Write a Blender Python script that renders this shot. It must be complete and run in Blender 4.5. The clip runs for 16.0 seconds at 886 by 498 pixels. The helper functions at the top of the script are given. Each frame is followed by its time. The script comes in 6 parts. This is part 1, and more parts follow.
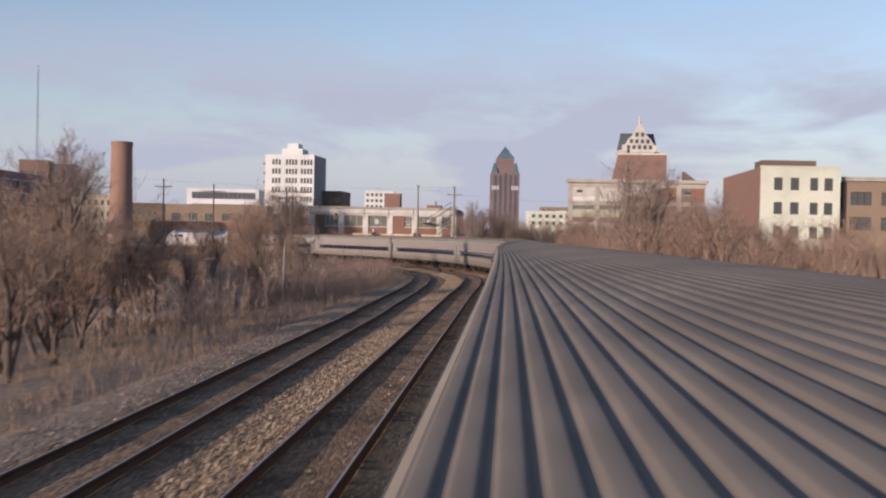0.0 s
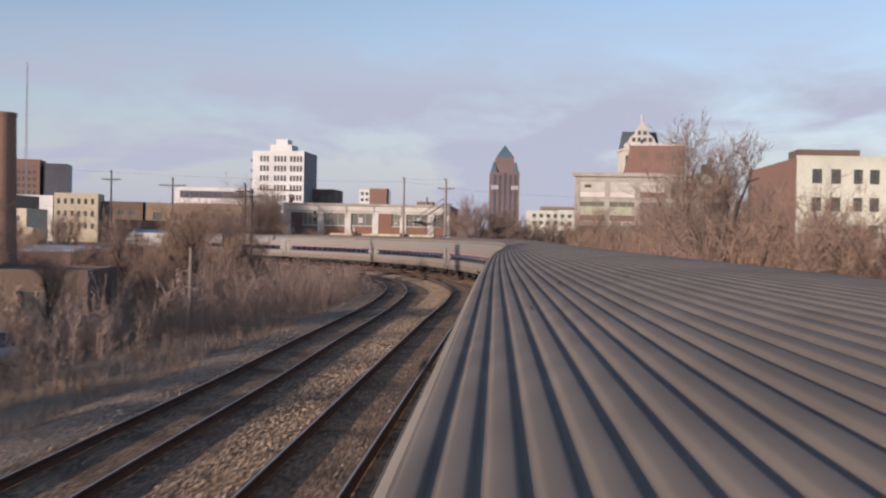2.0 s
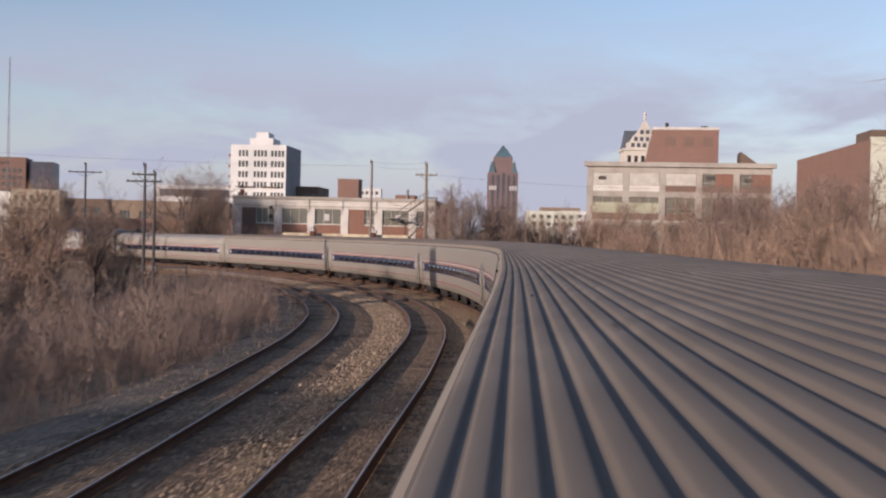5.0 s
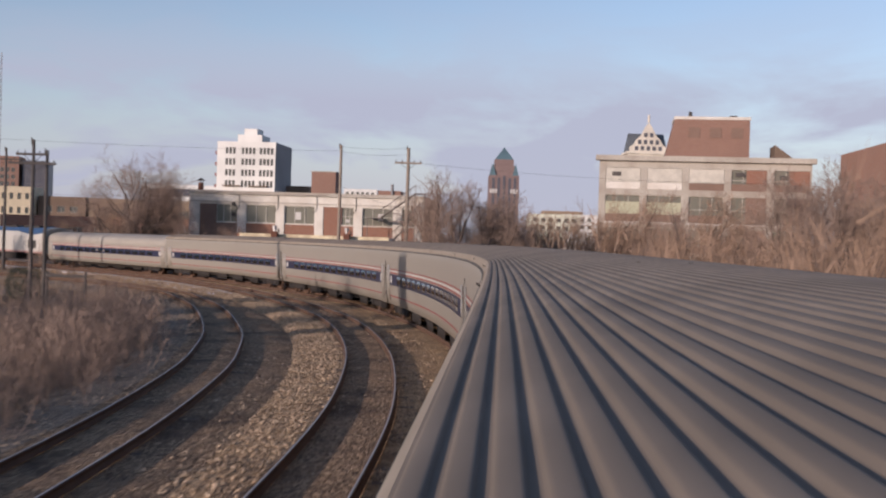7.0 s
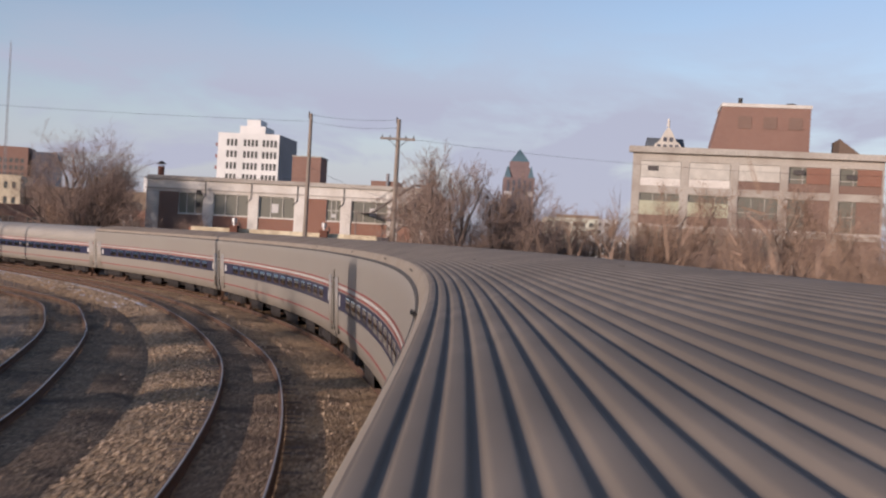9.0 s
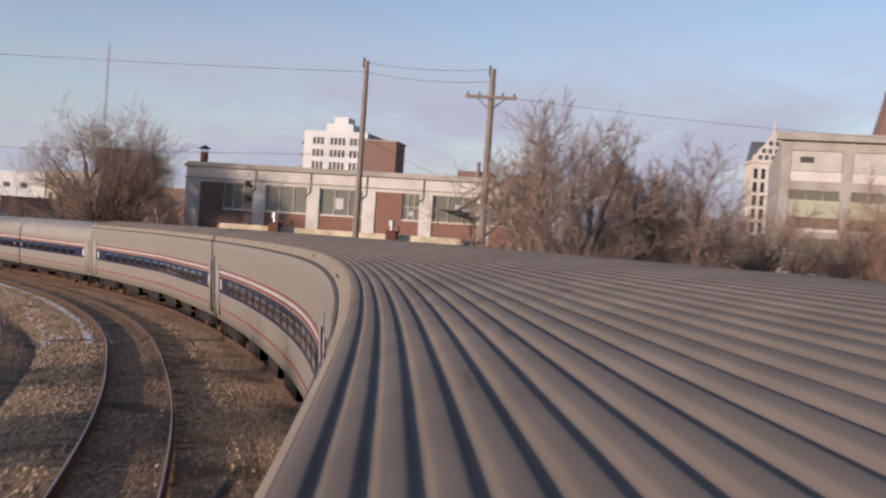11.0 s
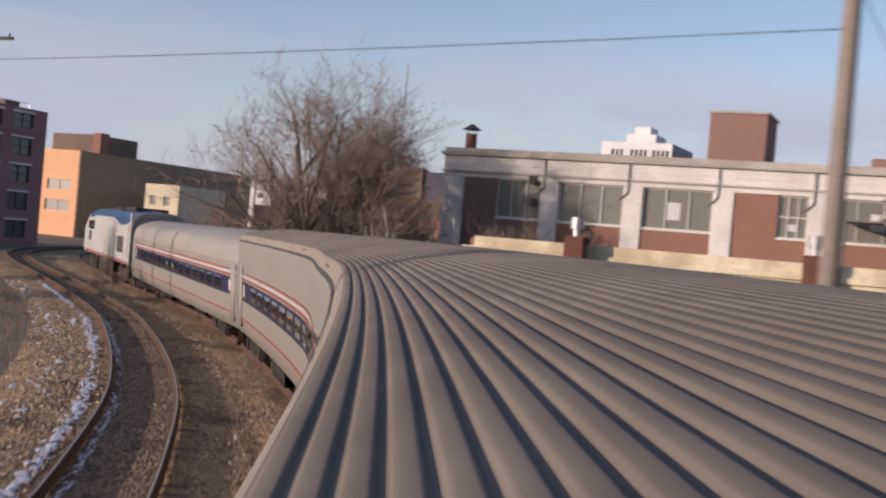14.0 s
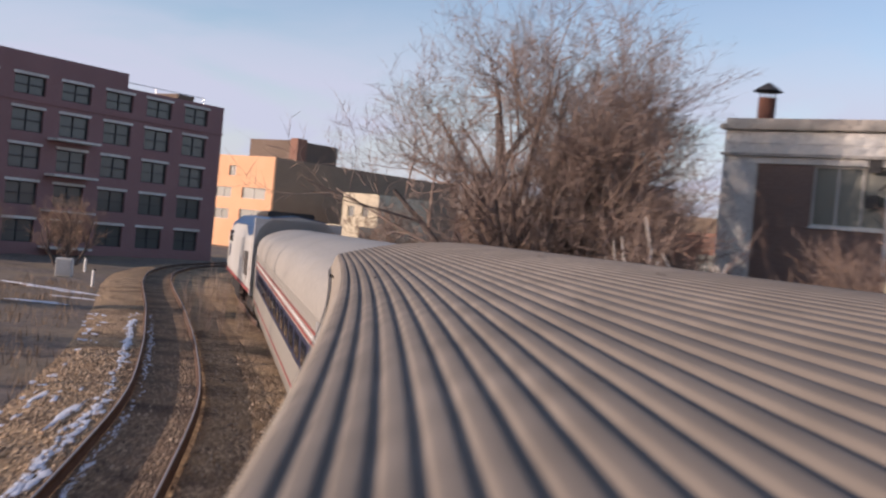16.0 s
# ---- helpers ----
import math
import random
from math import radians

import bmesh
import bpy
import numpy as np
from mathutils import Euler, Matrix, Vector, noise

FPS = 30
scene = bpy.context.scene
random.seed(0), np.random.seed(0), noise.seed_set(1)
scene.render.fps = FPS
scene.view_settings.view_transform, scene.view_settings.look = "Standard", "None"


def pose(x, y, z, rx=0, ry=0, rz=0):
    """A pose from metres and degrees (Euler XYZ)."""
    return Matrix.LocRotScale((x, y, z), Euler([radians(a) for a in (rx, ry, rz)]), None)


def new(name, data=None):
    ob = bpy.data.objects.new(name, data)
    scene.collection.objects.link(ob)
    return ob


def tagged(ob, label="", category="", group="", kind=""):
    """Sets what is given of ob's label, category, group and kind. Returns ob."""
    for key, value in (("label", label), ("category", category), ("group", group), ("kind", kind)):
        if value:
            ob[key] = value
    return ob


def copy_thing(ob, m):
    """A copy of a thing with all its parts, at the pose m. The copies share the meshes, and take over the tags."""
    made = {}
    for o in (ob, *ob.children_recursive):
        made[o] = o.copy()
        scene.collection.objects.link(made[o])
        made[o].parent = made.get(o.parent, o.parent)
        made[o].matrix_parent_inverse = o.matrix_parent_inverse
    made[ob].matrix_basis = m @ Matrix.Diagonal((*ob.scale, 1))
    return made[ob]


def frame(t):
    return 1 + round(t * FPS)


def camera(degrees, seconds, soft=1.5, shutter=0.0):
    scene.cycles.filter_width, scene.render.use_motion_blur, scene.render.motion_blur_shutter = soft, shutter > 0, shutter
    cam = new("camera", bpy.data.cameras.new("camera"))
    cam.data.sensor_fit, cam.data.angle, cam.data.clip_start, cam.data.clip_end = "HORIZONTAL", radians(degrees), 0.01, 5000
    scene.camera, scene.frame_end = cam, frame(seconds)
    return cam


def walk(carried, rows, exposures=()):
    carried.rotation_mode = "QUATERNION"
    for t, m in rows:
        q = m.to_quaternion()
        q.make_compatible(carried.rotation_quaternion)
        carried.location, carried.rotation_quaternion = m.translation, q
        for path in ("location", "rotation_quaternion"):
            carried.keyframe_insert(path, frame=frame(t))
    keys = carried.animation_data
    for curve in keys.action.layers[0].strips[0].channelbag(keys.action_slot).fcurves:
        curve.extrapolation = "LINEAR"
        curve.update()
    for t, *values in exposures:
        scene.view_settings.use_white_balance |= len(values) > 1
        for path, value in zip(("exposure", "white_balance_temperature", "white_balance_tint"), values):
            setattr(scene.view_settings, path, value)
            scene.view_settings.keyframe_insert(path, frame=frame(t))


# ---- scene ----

# ------------------------------------------------------------------ camera
cam = camera(44.0, 16.0, soft=2.2, shutter=0.6)
# seconds, x, y, z, yaw, pitch, lean to the left
PATH = [
    (0.0, 0.0, 0.0, 3.861, 0.0, -0.653, 1.227),
    (0.5, 0.335, 5.751, 3.859, 0.012, -0.652, 1.184),
    (1.0, 0.663, 11.487, 3.859, -0.006, -0.642, 1.168),
    (1.5, 0.972, 17.191, 3.858, -0.025, -0.648, 1.178),
    (2.0, 1.267, 22.876, 3.857, -0.019, -0.626, 1.188),
    (3.0, 1.824, 34.22, 3.852, -0.051, -0.598, 1.247),
    (3.5, 2.128, 39.813, 3.852, -0.002, -0.555, 1.273),
    (4.0, 2.46, 45.365, 3.851, -0.066, -0.563, 1.323),
    (6.5, 4.206, 71.644, 3.838, -0.096, -0.408, 1.596),
    (7.0, 4.485, 76.864, 3.839, -0.098, -0.354, 1.848),
    (7.5, 4.782, 82.102, 3.84, -0.122, -0.325, 2.276),
    (8.0, 5.057, 87.35, 3.84, -0.051, -0.305, 2.687),
    (8.5, 5.304, 92.607, 3.84, 0.186, -0.296, 2.916),
    (9.0, 5.49, 97.868, 3.837, 0.6, -0.285, 3.172),
    (11.5, 3.697, 124.52, 3.823, 7.476, -0.322, 4.038),
    (12.0, 2.685, 129.691, 3.833, 9.789, -0.339, 4.212),
    (12.5, 1.508, 134.802, 3.842, 12.335, -0.345, 4.458),
    (13.0, 0.087, 139.844, 3.85, 15.037, -0.369, 4.666),
    (13.5, -1.622, 144.774, 3.855, 17.831, -0.37, 4.837),
    (14.0, -3.558, 149.586, 3.858, 20.622, -0.425, 4.979),
    (14.5, -5.627, 154.305, 3.86, 23.441, -0.464, 4.965),
    (15.0, -7.88, 158.937, 3.863, 26.217, -0.508, 5.029),
    (15.5, -10.317, 163.489, 3.865, 28.989, -0.604, 5.191),
    (16.0, -12.909, 167.999, 3.868, 31.793, -0.661, 5.387),
]
walk(cam, [(t, pose(x, y, z, 90 + p, -r, a)) for t, x, y, z, a, p, r in PATH], [(0.0, 0.18, 6330, 25.0), (9.0, 0.14, 6370, 26.0), (12.0, 0.17, 6480, 26.0), (14.5, 0.22, 6420, 26.0), (15.3, 0.30, 6420, 26.0), (16.0, 0.52, 6420, 26.0)])

# ------------------------------------------------------------------ light
SUN_TO = Vector((0.69, 0.72, -0.19)).normalized()
world = bpy.data.worlds.new("sky")
scene.world = world
world.use_nodes = True
wn, wl = world.node_tree.nodes, world.node_tree.links
wn.clear()
w_out = wn.new("ShaderNodeOutputWorld")
w_bg = wn.new("ShaderNodeBackground")
w_bg.inputs["Strength"].default_value = 0.140
sky = wn.new("ShaderNodeTexSky")
sky.sky_type = "NISHITA"
sky.sun_disc = False
sky.sun_elevation = radians(11)
sky.sun_rotation = radians(224)
sky.air_density = 1.0
sky.dust_density = 0.5
sky.ozone_density = 1.6
w_co = wn.new("ShaderNodeTexCoord")
w_sep = wn.new("ShaderNodeSeparateXYZ")
wl.new(w_co.outputs["Generated"], w_sep.inputs[0])
w_map = wn.new("ShaderNodeMapping")
w_map.inputs["Scale"].default_value = (1.0, 1.0, 3.4)
w_map.inputs["Location"].default_value = (0.55, 0.2, 0.35)
wl.new(w_co.outputs["Generated"], w_map.inputs["Vector"])
w_no = wn.new("ShaderNodeTexNoise")
w_no.inputs["Scale"].default_value = 5.2
w_no.inputs["Detail"].default_value = 7.0
w_no.inputs["Roughness"].default_value = 0.52
w_no.inputs["Distortion"].default_value = 0.35
wl.new(w_map.outputs["Vector"], w_no.inputs["Vector"])
w_ra = wn.new("ShaderNodeValToRGB")
w_ra.color_ramp.elements[0].position, w_ra.color_ramp.elements[1].position = 0.31, 0.55
wl.new(w_no.outputs["Fac"], w_ra.inputs["Fac"])
w_el = wn.new("ShaderNodeValToRGB")   # the cloud belt lies low over the horizon
cr = w_el.color_ramp
cr.elements[0].position, cr.elements[0].color = 0.0, (0.95, 0.95, 0.95, 1)
cr.elements[1].position, cr.elements[1].color = 0.235, (0, 0, 0, 1)
e = cr.elements.new(0.125)
e.color = (0.95, 0.95, 0.95, 1)
e = cr.elements.new(0.175)
e.color = (0.35, 0.35, 0.35, 1)
wl.new(w_sep.outputs["Z"], w_el.inputs["Fac"])
w_mu0 = wn.new("ShaderNodeMath")
w_mu0.operation = "MULTIPLY"
wl.new(w_ra.outputs["Color"], w_mu0.inputs[0])
wl.new(w_el.outputs["Color"], w_mu0.inputs[1])
w_bank = wn.new("ShaderNodeMapRange")   # a pale bank of stratus on the horizon
w_bank.inputs["From Min"].default_value, w_bank.inputs["From Max"].default_value = 0.02, 0.155
w_bank.inputs["To Min"].default_value, w_bank.inputs["To Max"].default_value = 0.92, 0.0
wl.new(w_sep.outputs["Z"], w_bank.inputs["Value"])
w_mu = wn.new("ShaderNodeMath")
w_mu.operation = "MAXIMUM"
wl.new(w_mu0.outputs[0], w_mu.inputs[0])
wl.new(w_bank.outputs[0], w_mu.inputs[1])
w_mix = wn.new("ShaderNodeMix")
w_mix.data_type = "RGBA"
w_mix.inputs["B"].default_value = (2.85, 3.20, 3.68, 1)
wl.new(w_mu.outputs[0], w_mix.inputs["Factor"])
wl.new(sky.outputs["Color"], w_mix.inputs["A"])
wl.new(w_mix.outputs["Result"], w_bg.inputs["Color"])
wl.new(w_bg.outputs[0], w_out.inputs[0])

sun_data = bpy.data.lights.new("sun", "SUN")
sun_data.energy = 3.4
sun_data.angle = radians(0.6)
sun_data.color = (1.0, 0.86, 0.68)
sun = new("sun", sun_data)
sun.rotation_mode = "QUATERNION"
sun.rotation_quaternion = SUN_TO.to_track_quat("-Z", "Y")
sun.location = (-200, -200, 90)


# ------------------------------------------------------------------ materials
def surf(name, base, rough=0.8, var=0.25, coarse=0.6, fine=14.0, bump=0.15, metal=0.0, second=None, spread=0.5, per_piece=0.0, spec=0.3, per_island=0.0):
    """A surface with stains at one scale, grain at another, and fine relief."""
    m = bpy.data.materials.new(name)
    m.use_nodes = True
    n, l = m.node_tree.nodes, m.node_tree.links
    bs = n["Principled BSDF"]
    co = n.new("ShaderNodeTexCoord")
    a, b = n.new("ShaderNodeTexNoise"), n.new("ShaderNodeTexNoise")
    a.inputs["Scale"].default_value, a.inputs["Detail"].default_value = coarse, 6
    b.inputs["Scale"].default_value, b.inputs["Detail"].default_value = fine, 5
    for q in (a, b):
        l.new(co.outputs["Object"], q.inputs["Vector"])
    dark = tuple(c * (1 - var) for c in base) + (1,)
    light = tuple(min(1, c * (1 + var)) for c in base) + (1,)
    r1 = n.new("ShaderNodeValToRGB")
    r1.color_ramp.elements[0].position, r1.color_ramp.elements[0].color = 0.3, dark
    r1.color_ramp.elements[1].position, r1.color_ramp.elements[1].color = 0.7, light
    l.new(b.outputs["Fac"], r1.inputs["Fac"])
    r2 = n.new("ShaderNodeValToRGB")
    r2.color_ramp.elements[0].position, r2.color_ramp.elements[1].position = 0.42, 0.62
    l.new(a.outputs["Fac"], r2.inputs["Fac"])
    mx = n.new("ShaderNodeMix")
    mx.data_type = "RGBA"
    mf = n.new("ShaderNodeMath")
    mf.operation = "MULTIPLY"
    mf.inputs[1].default_value = spread
    l.new(r2.outputs["Color"], mf.inputs[0])
    l.new(mf.outputs[0], mx.inputs["Factor"])
    l.new(r1.outputs["Color"], mx.inputs["A"])
    mx.inputs["B"].default_value = tuple(second or [c * 0.7 for c in base]) + (1,)
    last = mx.outputs["Result"]
    if per_piece or per_island:
        oi = n.new("ShaderNodeNewGeometry" if per_island else "ShaderNodeObjectInfo")
        hs = n.new("ShaderNodeHueSaturation")
        mr = n.new("ShaderNodeMapRange")
        mr.inputs["To Min"].default_value, mr.inputs["To Max"].default_value = 1 - per_piece - per_island, 1 + per_piece + per_island
        l.new(oi.outputs["Random Per Island" if per_island else "Random"], mr.inputs["Value"])
        l.new(mr.outputs[0], hs.inputs["Value"])
        l.new(last, hs.inputs["Color"])
        last = hs.outputs["Color"]
    l.new(last, bs.inputs["Base Color"])
    bs.inputs["Roughness"].default_value = rough
    bs.inputs["Metallic"].default_value = metal
    bs.inputs["Specular IOR Level"].default_value = spec
    if bump:
        bp = n.new("ShaderNodeBump")
        bp.inputs["Strength"].default_value = bump
        bp.inputs["Distance"].default_value = 0.03
        l.new(b.outputs["Fac"], bp.inputs["Height"])
        l.new(bp.outputs["Normal"], bs.inputs["Normal"])
    return m


def brickwork(name, c1, c2, mortar, scale=1.0, rough=0.9):
    m = surf(name, c1, rough, 0.2, 0.4, 9.0, 0.2)
    n, l = m.node_tree.nodes, m.node_tree.links
    bs = n["Principled BSDF"]
    co = n.new("ShaderNodeTexCoord")
    mp = n.new("ShaderNodeMapping")
    mp.inputs["Rotation"].default_value = (radians(90), 0, 0)
    l.new(co.outputs["Object"], mp.inputs["Vector"])
    bt = n.new("ShaderNodeTexBrick")
    bt.inputs["Scale"].default_value = scale
    bt.inputs["Brick Width"].default_value, bt.inputs["Row Height"].default_value = 0.22, 0.075
    bt.inputs["Mortar Size"].default_value = 0.008
    bt.inputs["Color1"].default_value, bt.inputs["Color2"].default_value = (*c1, 1), (*c2, 1)
    bt.inputs["Mortar"].default_value = (*mortar, 1)
    l.new(mp.outputs["Vector"], bt.inputs["Vector"])
    mx = n.new("ShaderNodeMix")
    mx.data_type = "RGBA"
    mx.inputs["Factor"].default_value = 0.45
    src = bs.inputs["Base Color"].links[0].from_socket
    l.new(bt.outputs["Color"], mx.inputs["A"])
    l.new(src, mx.inputs["B"])
    l.new(mx.outputs["Result"], bs.inputs["Base Color"])
    return m


def glass(name, tint=(0.03, 0.035, 0.04), rough=0.08):
    m = bpy.data.materials.new(name)
    m.use_nodes = True
    bs = m.node_tree.nodes["Principled BSDF"]
    bs.inputs["Base Color"].default_value = (*tint, 1)
    bs.inputs["Roughness"].default_value = rough
    bs.inputs["Specular IOR Level"].default_value = 0.6
    return m


def gravel(name, dark, light, patch, grime, size=0.055, rough=0.95):
    """Broken stone: each piece its own shade, dark joints, patches of dust at a larger scale."""
    m = bpy.data.materials.new(name)
    m.use_nodes = True
    n, l = m.node_tree.nodes, m.node_tree.links
    bs = n["Principled BSDF"]
    co = n.new("ShaderNodeTexCoord")
    vo = n.new("ShaderNodeTexVoronoi")
    vo.inputs["Scale"].default_value = 1 / size
    big = n.new("ShaderNodeTexVoronoi")
    big.inputs["Scale"].default_value = 0.42 / size
    no = n.new("ShaderNodeTexNoise")
    no.inputs["Scale"].default_value, no.inputs["Detail"].default_value = 0.8, 7
    no.inputs["Roughness"].default_value = 0.7
    for q in (vo, big, no):
        l.new(co.outputs["Object"], q.inputs["Vector"])
    shade = n.new("ShaderNodeSeparateColor")
    l.new(vo.outputs["Color"], shade.inputs[0])
    ra = n.new("ShaderNodeValToRGB")
    el = ra.color_ramp.elements
    el[0].position, el[0].color = 0.1, (*dark, 1)
    el[1].position, el[1].color = 0.97, (*light, 1)
    mid = el.new(0.6)
    mid.color = (*[a * 0.65 + b * 0.35 for a, b in zip(dark, light)], 1)
    l.new(shade.outputs[0], ra.inputs["Fac"])
    pr = n.new("ShaderNodeValToRGB")
    pr.color_ramp.elements[0].position, pr.color_ramp.elements[1].position = 0.44, 0.63
    l.new(no.outputs["Fac"], pr.inputs["Fac"])
    half = n.new("ShaderNodeMath")
    half.operation = "MULTIPLY"
    half.inputs[1].default_value = 0.6
    l.new(pr.outputs["Color"], half.inputs[0])
    mx = n.new("ShaderNodeMix")
    mx.data_type = "RGBA"
    mx.inputs["B"].default_value = (*patch, 1)
    l.new(half.outputs[0], mx.inputs["Factor"])
    l.new(ra.outputs["Color"], mx.inputs["A"])
    gr = n.new("ShaderNodeTexNoise")
    gr.inputs["Scale"].default_value, gr.inputs["Detail"].default_value = 0.55, 5
    gr.inputs["Distortion"].default_value = 0.6
    l.new(co.outputs["Object"], gr.inputs["Vector"])
    gf = n.new("ShaderNodeMapRange")
    gf.inputs["From Min"].default_value, gf.inputs["From Max"].default_value = 0.5, 0.68
    gf.inputs["To Max"].default_value = 0.75
    l.new(gr.outputs["Fac"], gf.inputs["Value"])
    m2 = n.new("ShaderNodeMix")
    m2.data_type = "RGBA"
    m2.inputs["B"].default_value = (*grime, 1)
    l.new(gf.outputs[0], m2.inputs["Factor"])
    l.new(mx.outputs["Result"], m2.inputs["A"])
    l.new(m2.outputs["Result"], bs.inputs["Base Color"])
    bs.inputs["Roughness"].default_value = rough
    bs.inputs["Specular IOR Level"].default_value = 0.2
    add = n.new("ShaderNodeMath")
    add.operation = "ADD"
    l.new(vo.outputs["Distance"], add.inputs[0])
    l.new(big.outputs["Distance"], add.inputs[1])
    bp = n.new("ShaderNodeBump")
    bp.invert = True
    bp.inputs["Strength"].default_value, bp.inputs["Distance"].default_value = 0.9, 0.05
    l.new(add.outputs[0], bp.inputs["Height"])
    l.new(bp.outputs["Normal"], bs.inputs["Normal"])
    return m


M_ballast = gravel("ballast", (0.125, 0.077, 0.050), (0.80, 0.56, 0.335), (0.50, 0.325, 0.17), (0.10, 0.064, 0.043))
# darker brown stone; between rails its tone also stands in for rail shade
M_ballast_dark_shaded = gravel("dark_and_shaded_ballast", (0.085, 0.055, 0.038), (0.55, 0.385, 0.24), (0.28, 0.18, 0.11), (0.08, 0.054, 0.04))
M_cinder = gravel("brown_cinder", (0.15, 0.115, 0.088), (0.50, 0.40, 0.30), (0.27, 0.20, 0.145), (0.12, 0.09, 0.067), 0.045)
M_grass_dark = surf("dead_weeds", (0.28, 0.196, 0.13), 0.92, 0.35, 0.4, 12.0, 0.3)
M_twig_dark = surf("dark_scrub_twig", (0.33, 0.24, 0.19), 0.92, 0.3, 0.15, 6.0, 0.1, second=(0.265, 0.19, 0.155))
M_stone = surf("ballast_stone", (0.42, 0.315, 0.22), 0.95, 0.3, 3.0, 40.0, 0.3, per_island=0.55)
M_soil = surf("trodden_soil", (0.20, 0.15, 0.115), 0.95, 0.4, 0.16, 3.5, 0.8, second=(0.27, 0.20, 0.125), spread=0.75)
M_steel = surf("rail_steel", (0.44, 0.39, 0.36), 0.4, 0.15, 1.0, 30.0, 0.05, metal=0.7)
M_rust = surf("rail_rust", (0.12, 0.075, 0.055), 0.9, 0.3, 2.0, 30.0, 0.2, spec=0.1)
M_tie = surf("creosote_tie", (0.15, 0.108, 0.082), 0.9, 0.3, 1.5, 22.0, 0.5, per_piece=0.25)
M_grass = surf("dry_grass", (0.36, 0.25, 0.14), 0.9, 0.25, 0.4, 12.0, 0.0, per_island=0.45)
M_twig = surf("bare_twig", (0.28, 0.205, 0.165), 0.9, 0.25, 0.15, 6.0, 0.1, second=(0.33, 0.225, 0.165))
M_twig_warm = surf("reddish_twig", (0.335, 0.225, 0.158), 0.9, 0.25, 0.12, 6.0, 0.1, second=(0.27, 0.196, 0.152))
M_bark = surf("bark", (0.13, 0.10, 0.085), 0.92, 0.35, 1.2, 16.0, 0.6)
M_birch = surf("pale_bark", (0.62, 0.58, 0.52), 0.8, 0.3, 3.0, 16.0, 0.3)
M_roof_rib = surf("weathered_roof_steel", (0.208, 0.175, 0.144), 0.75, 0.22, 0.7, 7.0, 0.08, metal=0.0, second=(0.152, 0.127, 0.104), spread=0.6, spec=0.08)
M_silver = surf("brushed_stainless", (0.375, 0.345, 0.295), 0.42, 0.06, 0.3, 25.0, 0.03, metal=0.25, second=(0.36, 0.325, 0.28), spec=0.5)
M_eave = surf("dusty_roof_edge", (0.31, 0.265, 0.21), 0.7, 0.14, 0.9, 9.0, 0.04, second=(0.27, 0.22, 0.17), spread=0.6, spec=0.1)
M_twig_pale = surf("pale_fine_twig", (0.50, 0.375, 0.30), 0.9, 0.2, 0.15, 6.0, 0.0, second=(0.44, 0.31, 0.235))
M_silver_roof = surf("dull_stainless_roof", (0.38, 0.345, 0.295), 0.55, 0.1, 0.3, 9.0, 0.03, metal=0.15, spec=0.35)
M_loco = surf("loco_silver_paint", (0.49, 0.475, 0.44), 0.45, 0.06, 0.4, 12.0, 0.02, second=(0.40, 0.385, 0.35), spec=0.4)
M_loco_blue = surf("loco_blue_paint", (0.045, 0.095, 0.19), 0.4, 0.12, 0.8, 9.0, 0.0)
M_blue = surf("navy_band", (0.033, 0.037, 0.072), 0.35, 0.12, 0.8, 9.0, 0.0)
M_red = surf("red_stripe", (0.33, 0.065, 0.06), 0.45, 0.1, 0.8, 9.0, 0.0)
M_white = surf("white_stripe", (0.60, 0.58, 0.55), 0.5, 0.08, 0.8, 9.0, 0.0)
M_under = surf("underframe_grime", (0.035, 0.03, 0.027), 0.85, 0.3, 2.0, 18.0, 0.3)
M_rubber = surf("black_rubber", (0.025, 0.024, 0.024), 0.8, 0.2, 2.0, 20.0, 0.2)
M_seam = surf("roof_sealant", (0.08, 0.075, 0.07), 0.8, 0.3, 2.0, 20.0, 0.2)
# reflected sky and trees are put into these two pane colours
M_glass = glass("dark_window", (0.10, 0.105, 0.095), 0.2)
M_glass_olive = glass("olive_pane", (0.165, 0.16, 0.125), 0.3)
M_glass_black = glass("black_window")
M_glass_train = glass("tinted_coach_window", (0.012, 0.013, 0.016), 0.05)
M_wall_white = surf("white_render", (0.78, 0.77, 0.73), 0.85, 0.05, 0.08, 3.0, 0.05)
# white render with shade put into its colour; also serves plain grey metal
M_grey_shaded = surf("shaded_render", (0.30, 0.29, 0.29), 0.85, 0.1, 0.08, 3.0, 0.05)
M_conc = surf("painted_concrete", (0.70, 0.665, 0.60), 0.88, 0.12, 0.35, 7.0, 0.15, second=(0.52, 0.465, 0.395), spread=0.6)
M_conc2 = surf("stained_concrete", (0.45, 0.415, 0.36), 0.9, 0.15, 0.3, 6.0, 0.15, second=(0.31, 0.265, 0.22), spread=0.7)
M_cream = surf("cream_paint", (0.76, 0.67, 0.47), 0.82, 0.16, 0.7, 9.0, 0.25, second=(0.44, 0.35, 0.23), spread=0.8)
M_yellow = surf("pale_yellow_render", (0.72, 0.72, 0.58), 0.85, 0.08, 0.15, 3.0, 0.1)
M_brick = brickwork("red_brick", (0.29, 0.14, 0.095), (0.24, 0.11, 0.075), (0.30, 0.24, 0.20))
M_brick_infill = brickwork("brown_brick", (0.235, 0.15, 0.115), (0.195, 0.12, 0.092), (0.25, 0.2, 0.17))
M_brick_pent = brickwork("penthouse_brick", (0.285, 0.165, 0.125), (0.24, 0.132, 0.10), (0.27, 0.21, 0.18))
M_brick_dark = brickwork("dark_red_brick", (0.30, 0.155, 0.145), (0.25, 0.13, 0.125), (0.32, 0.255, 0.245))
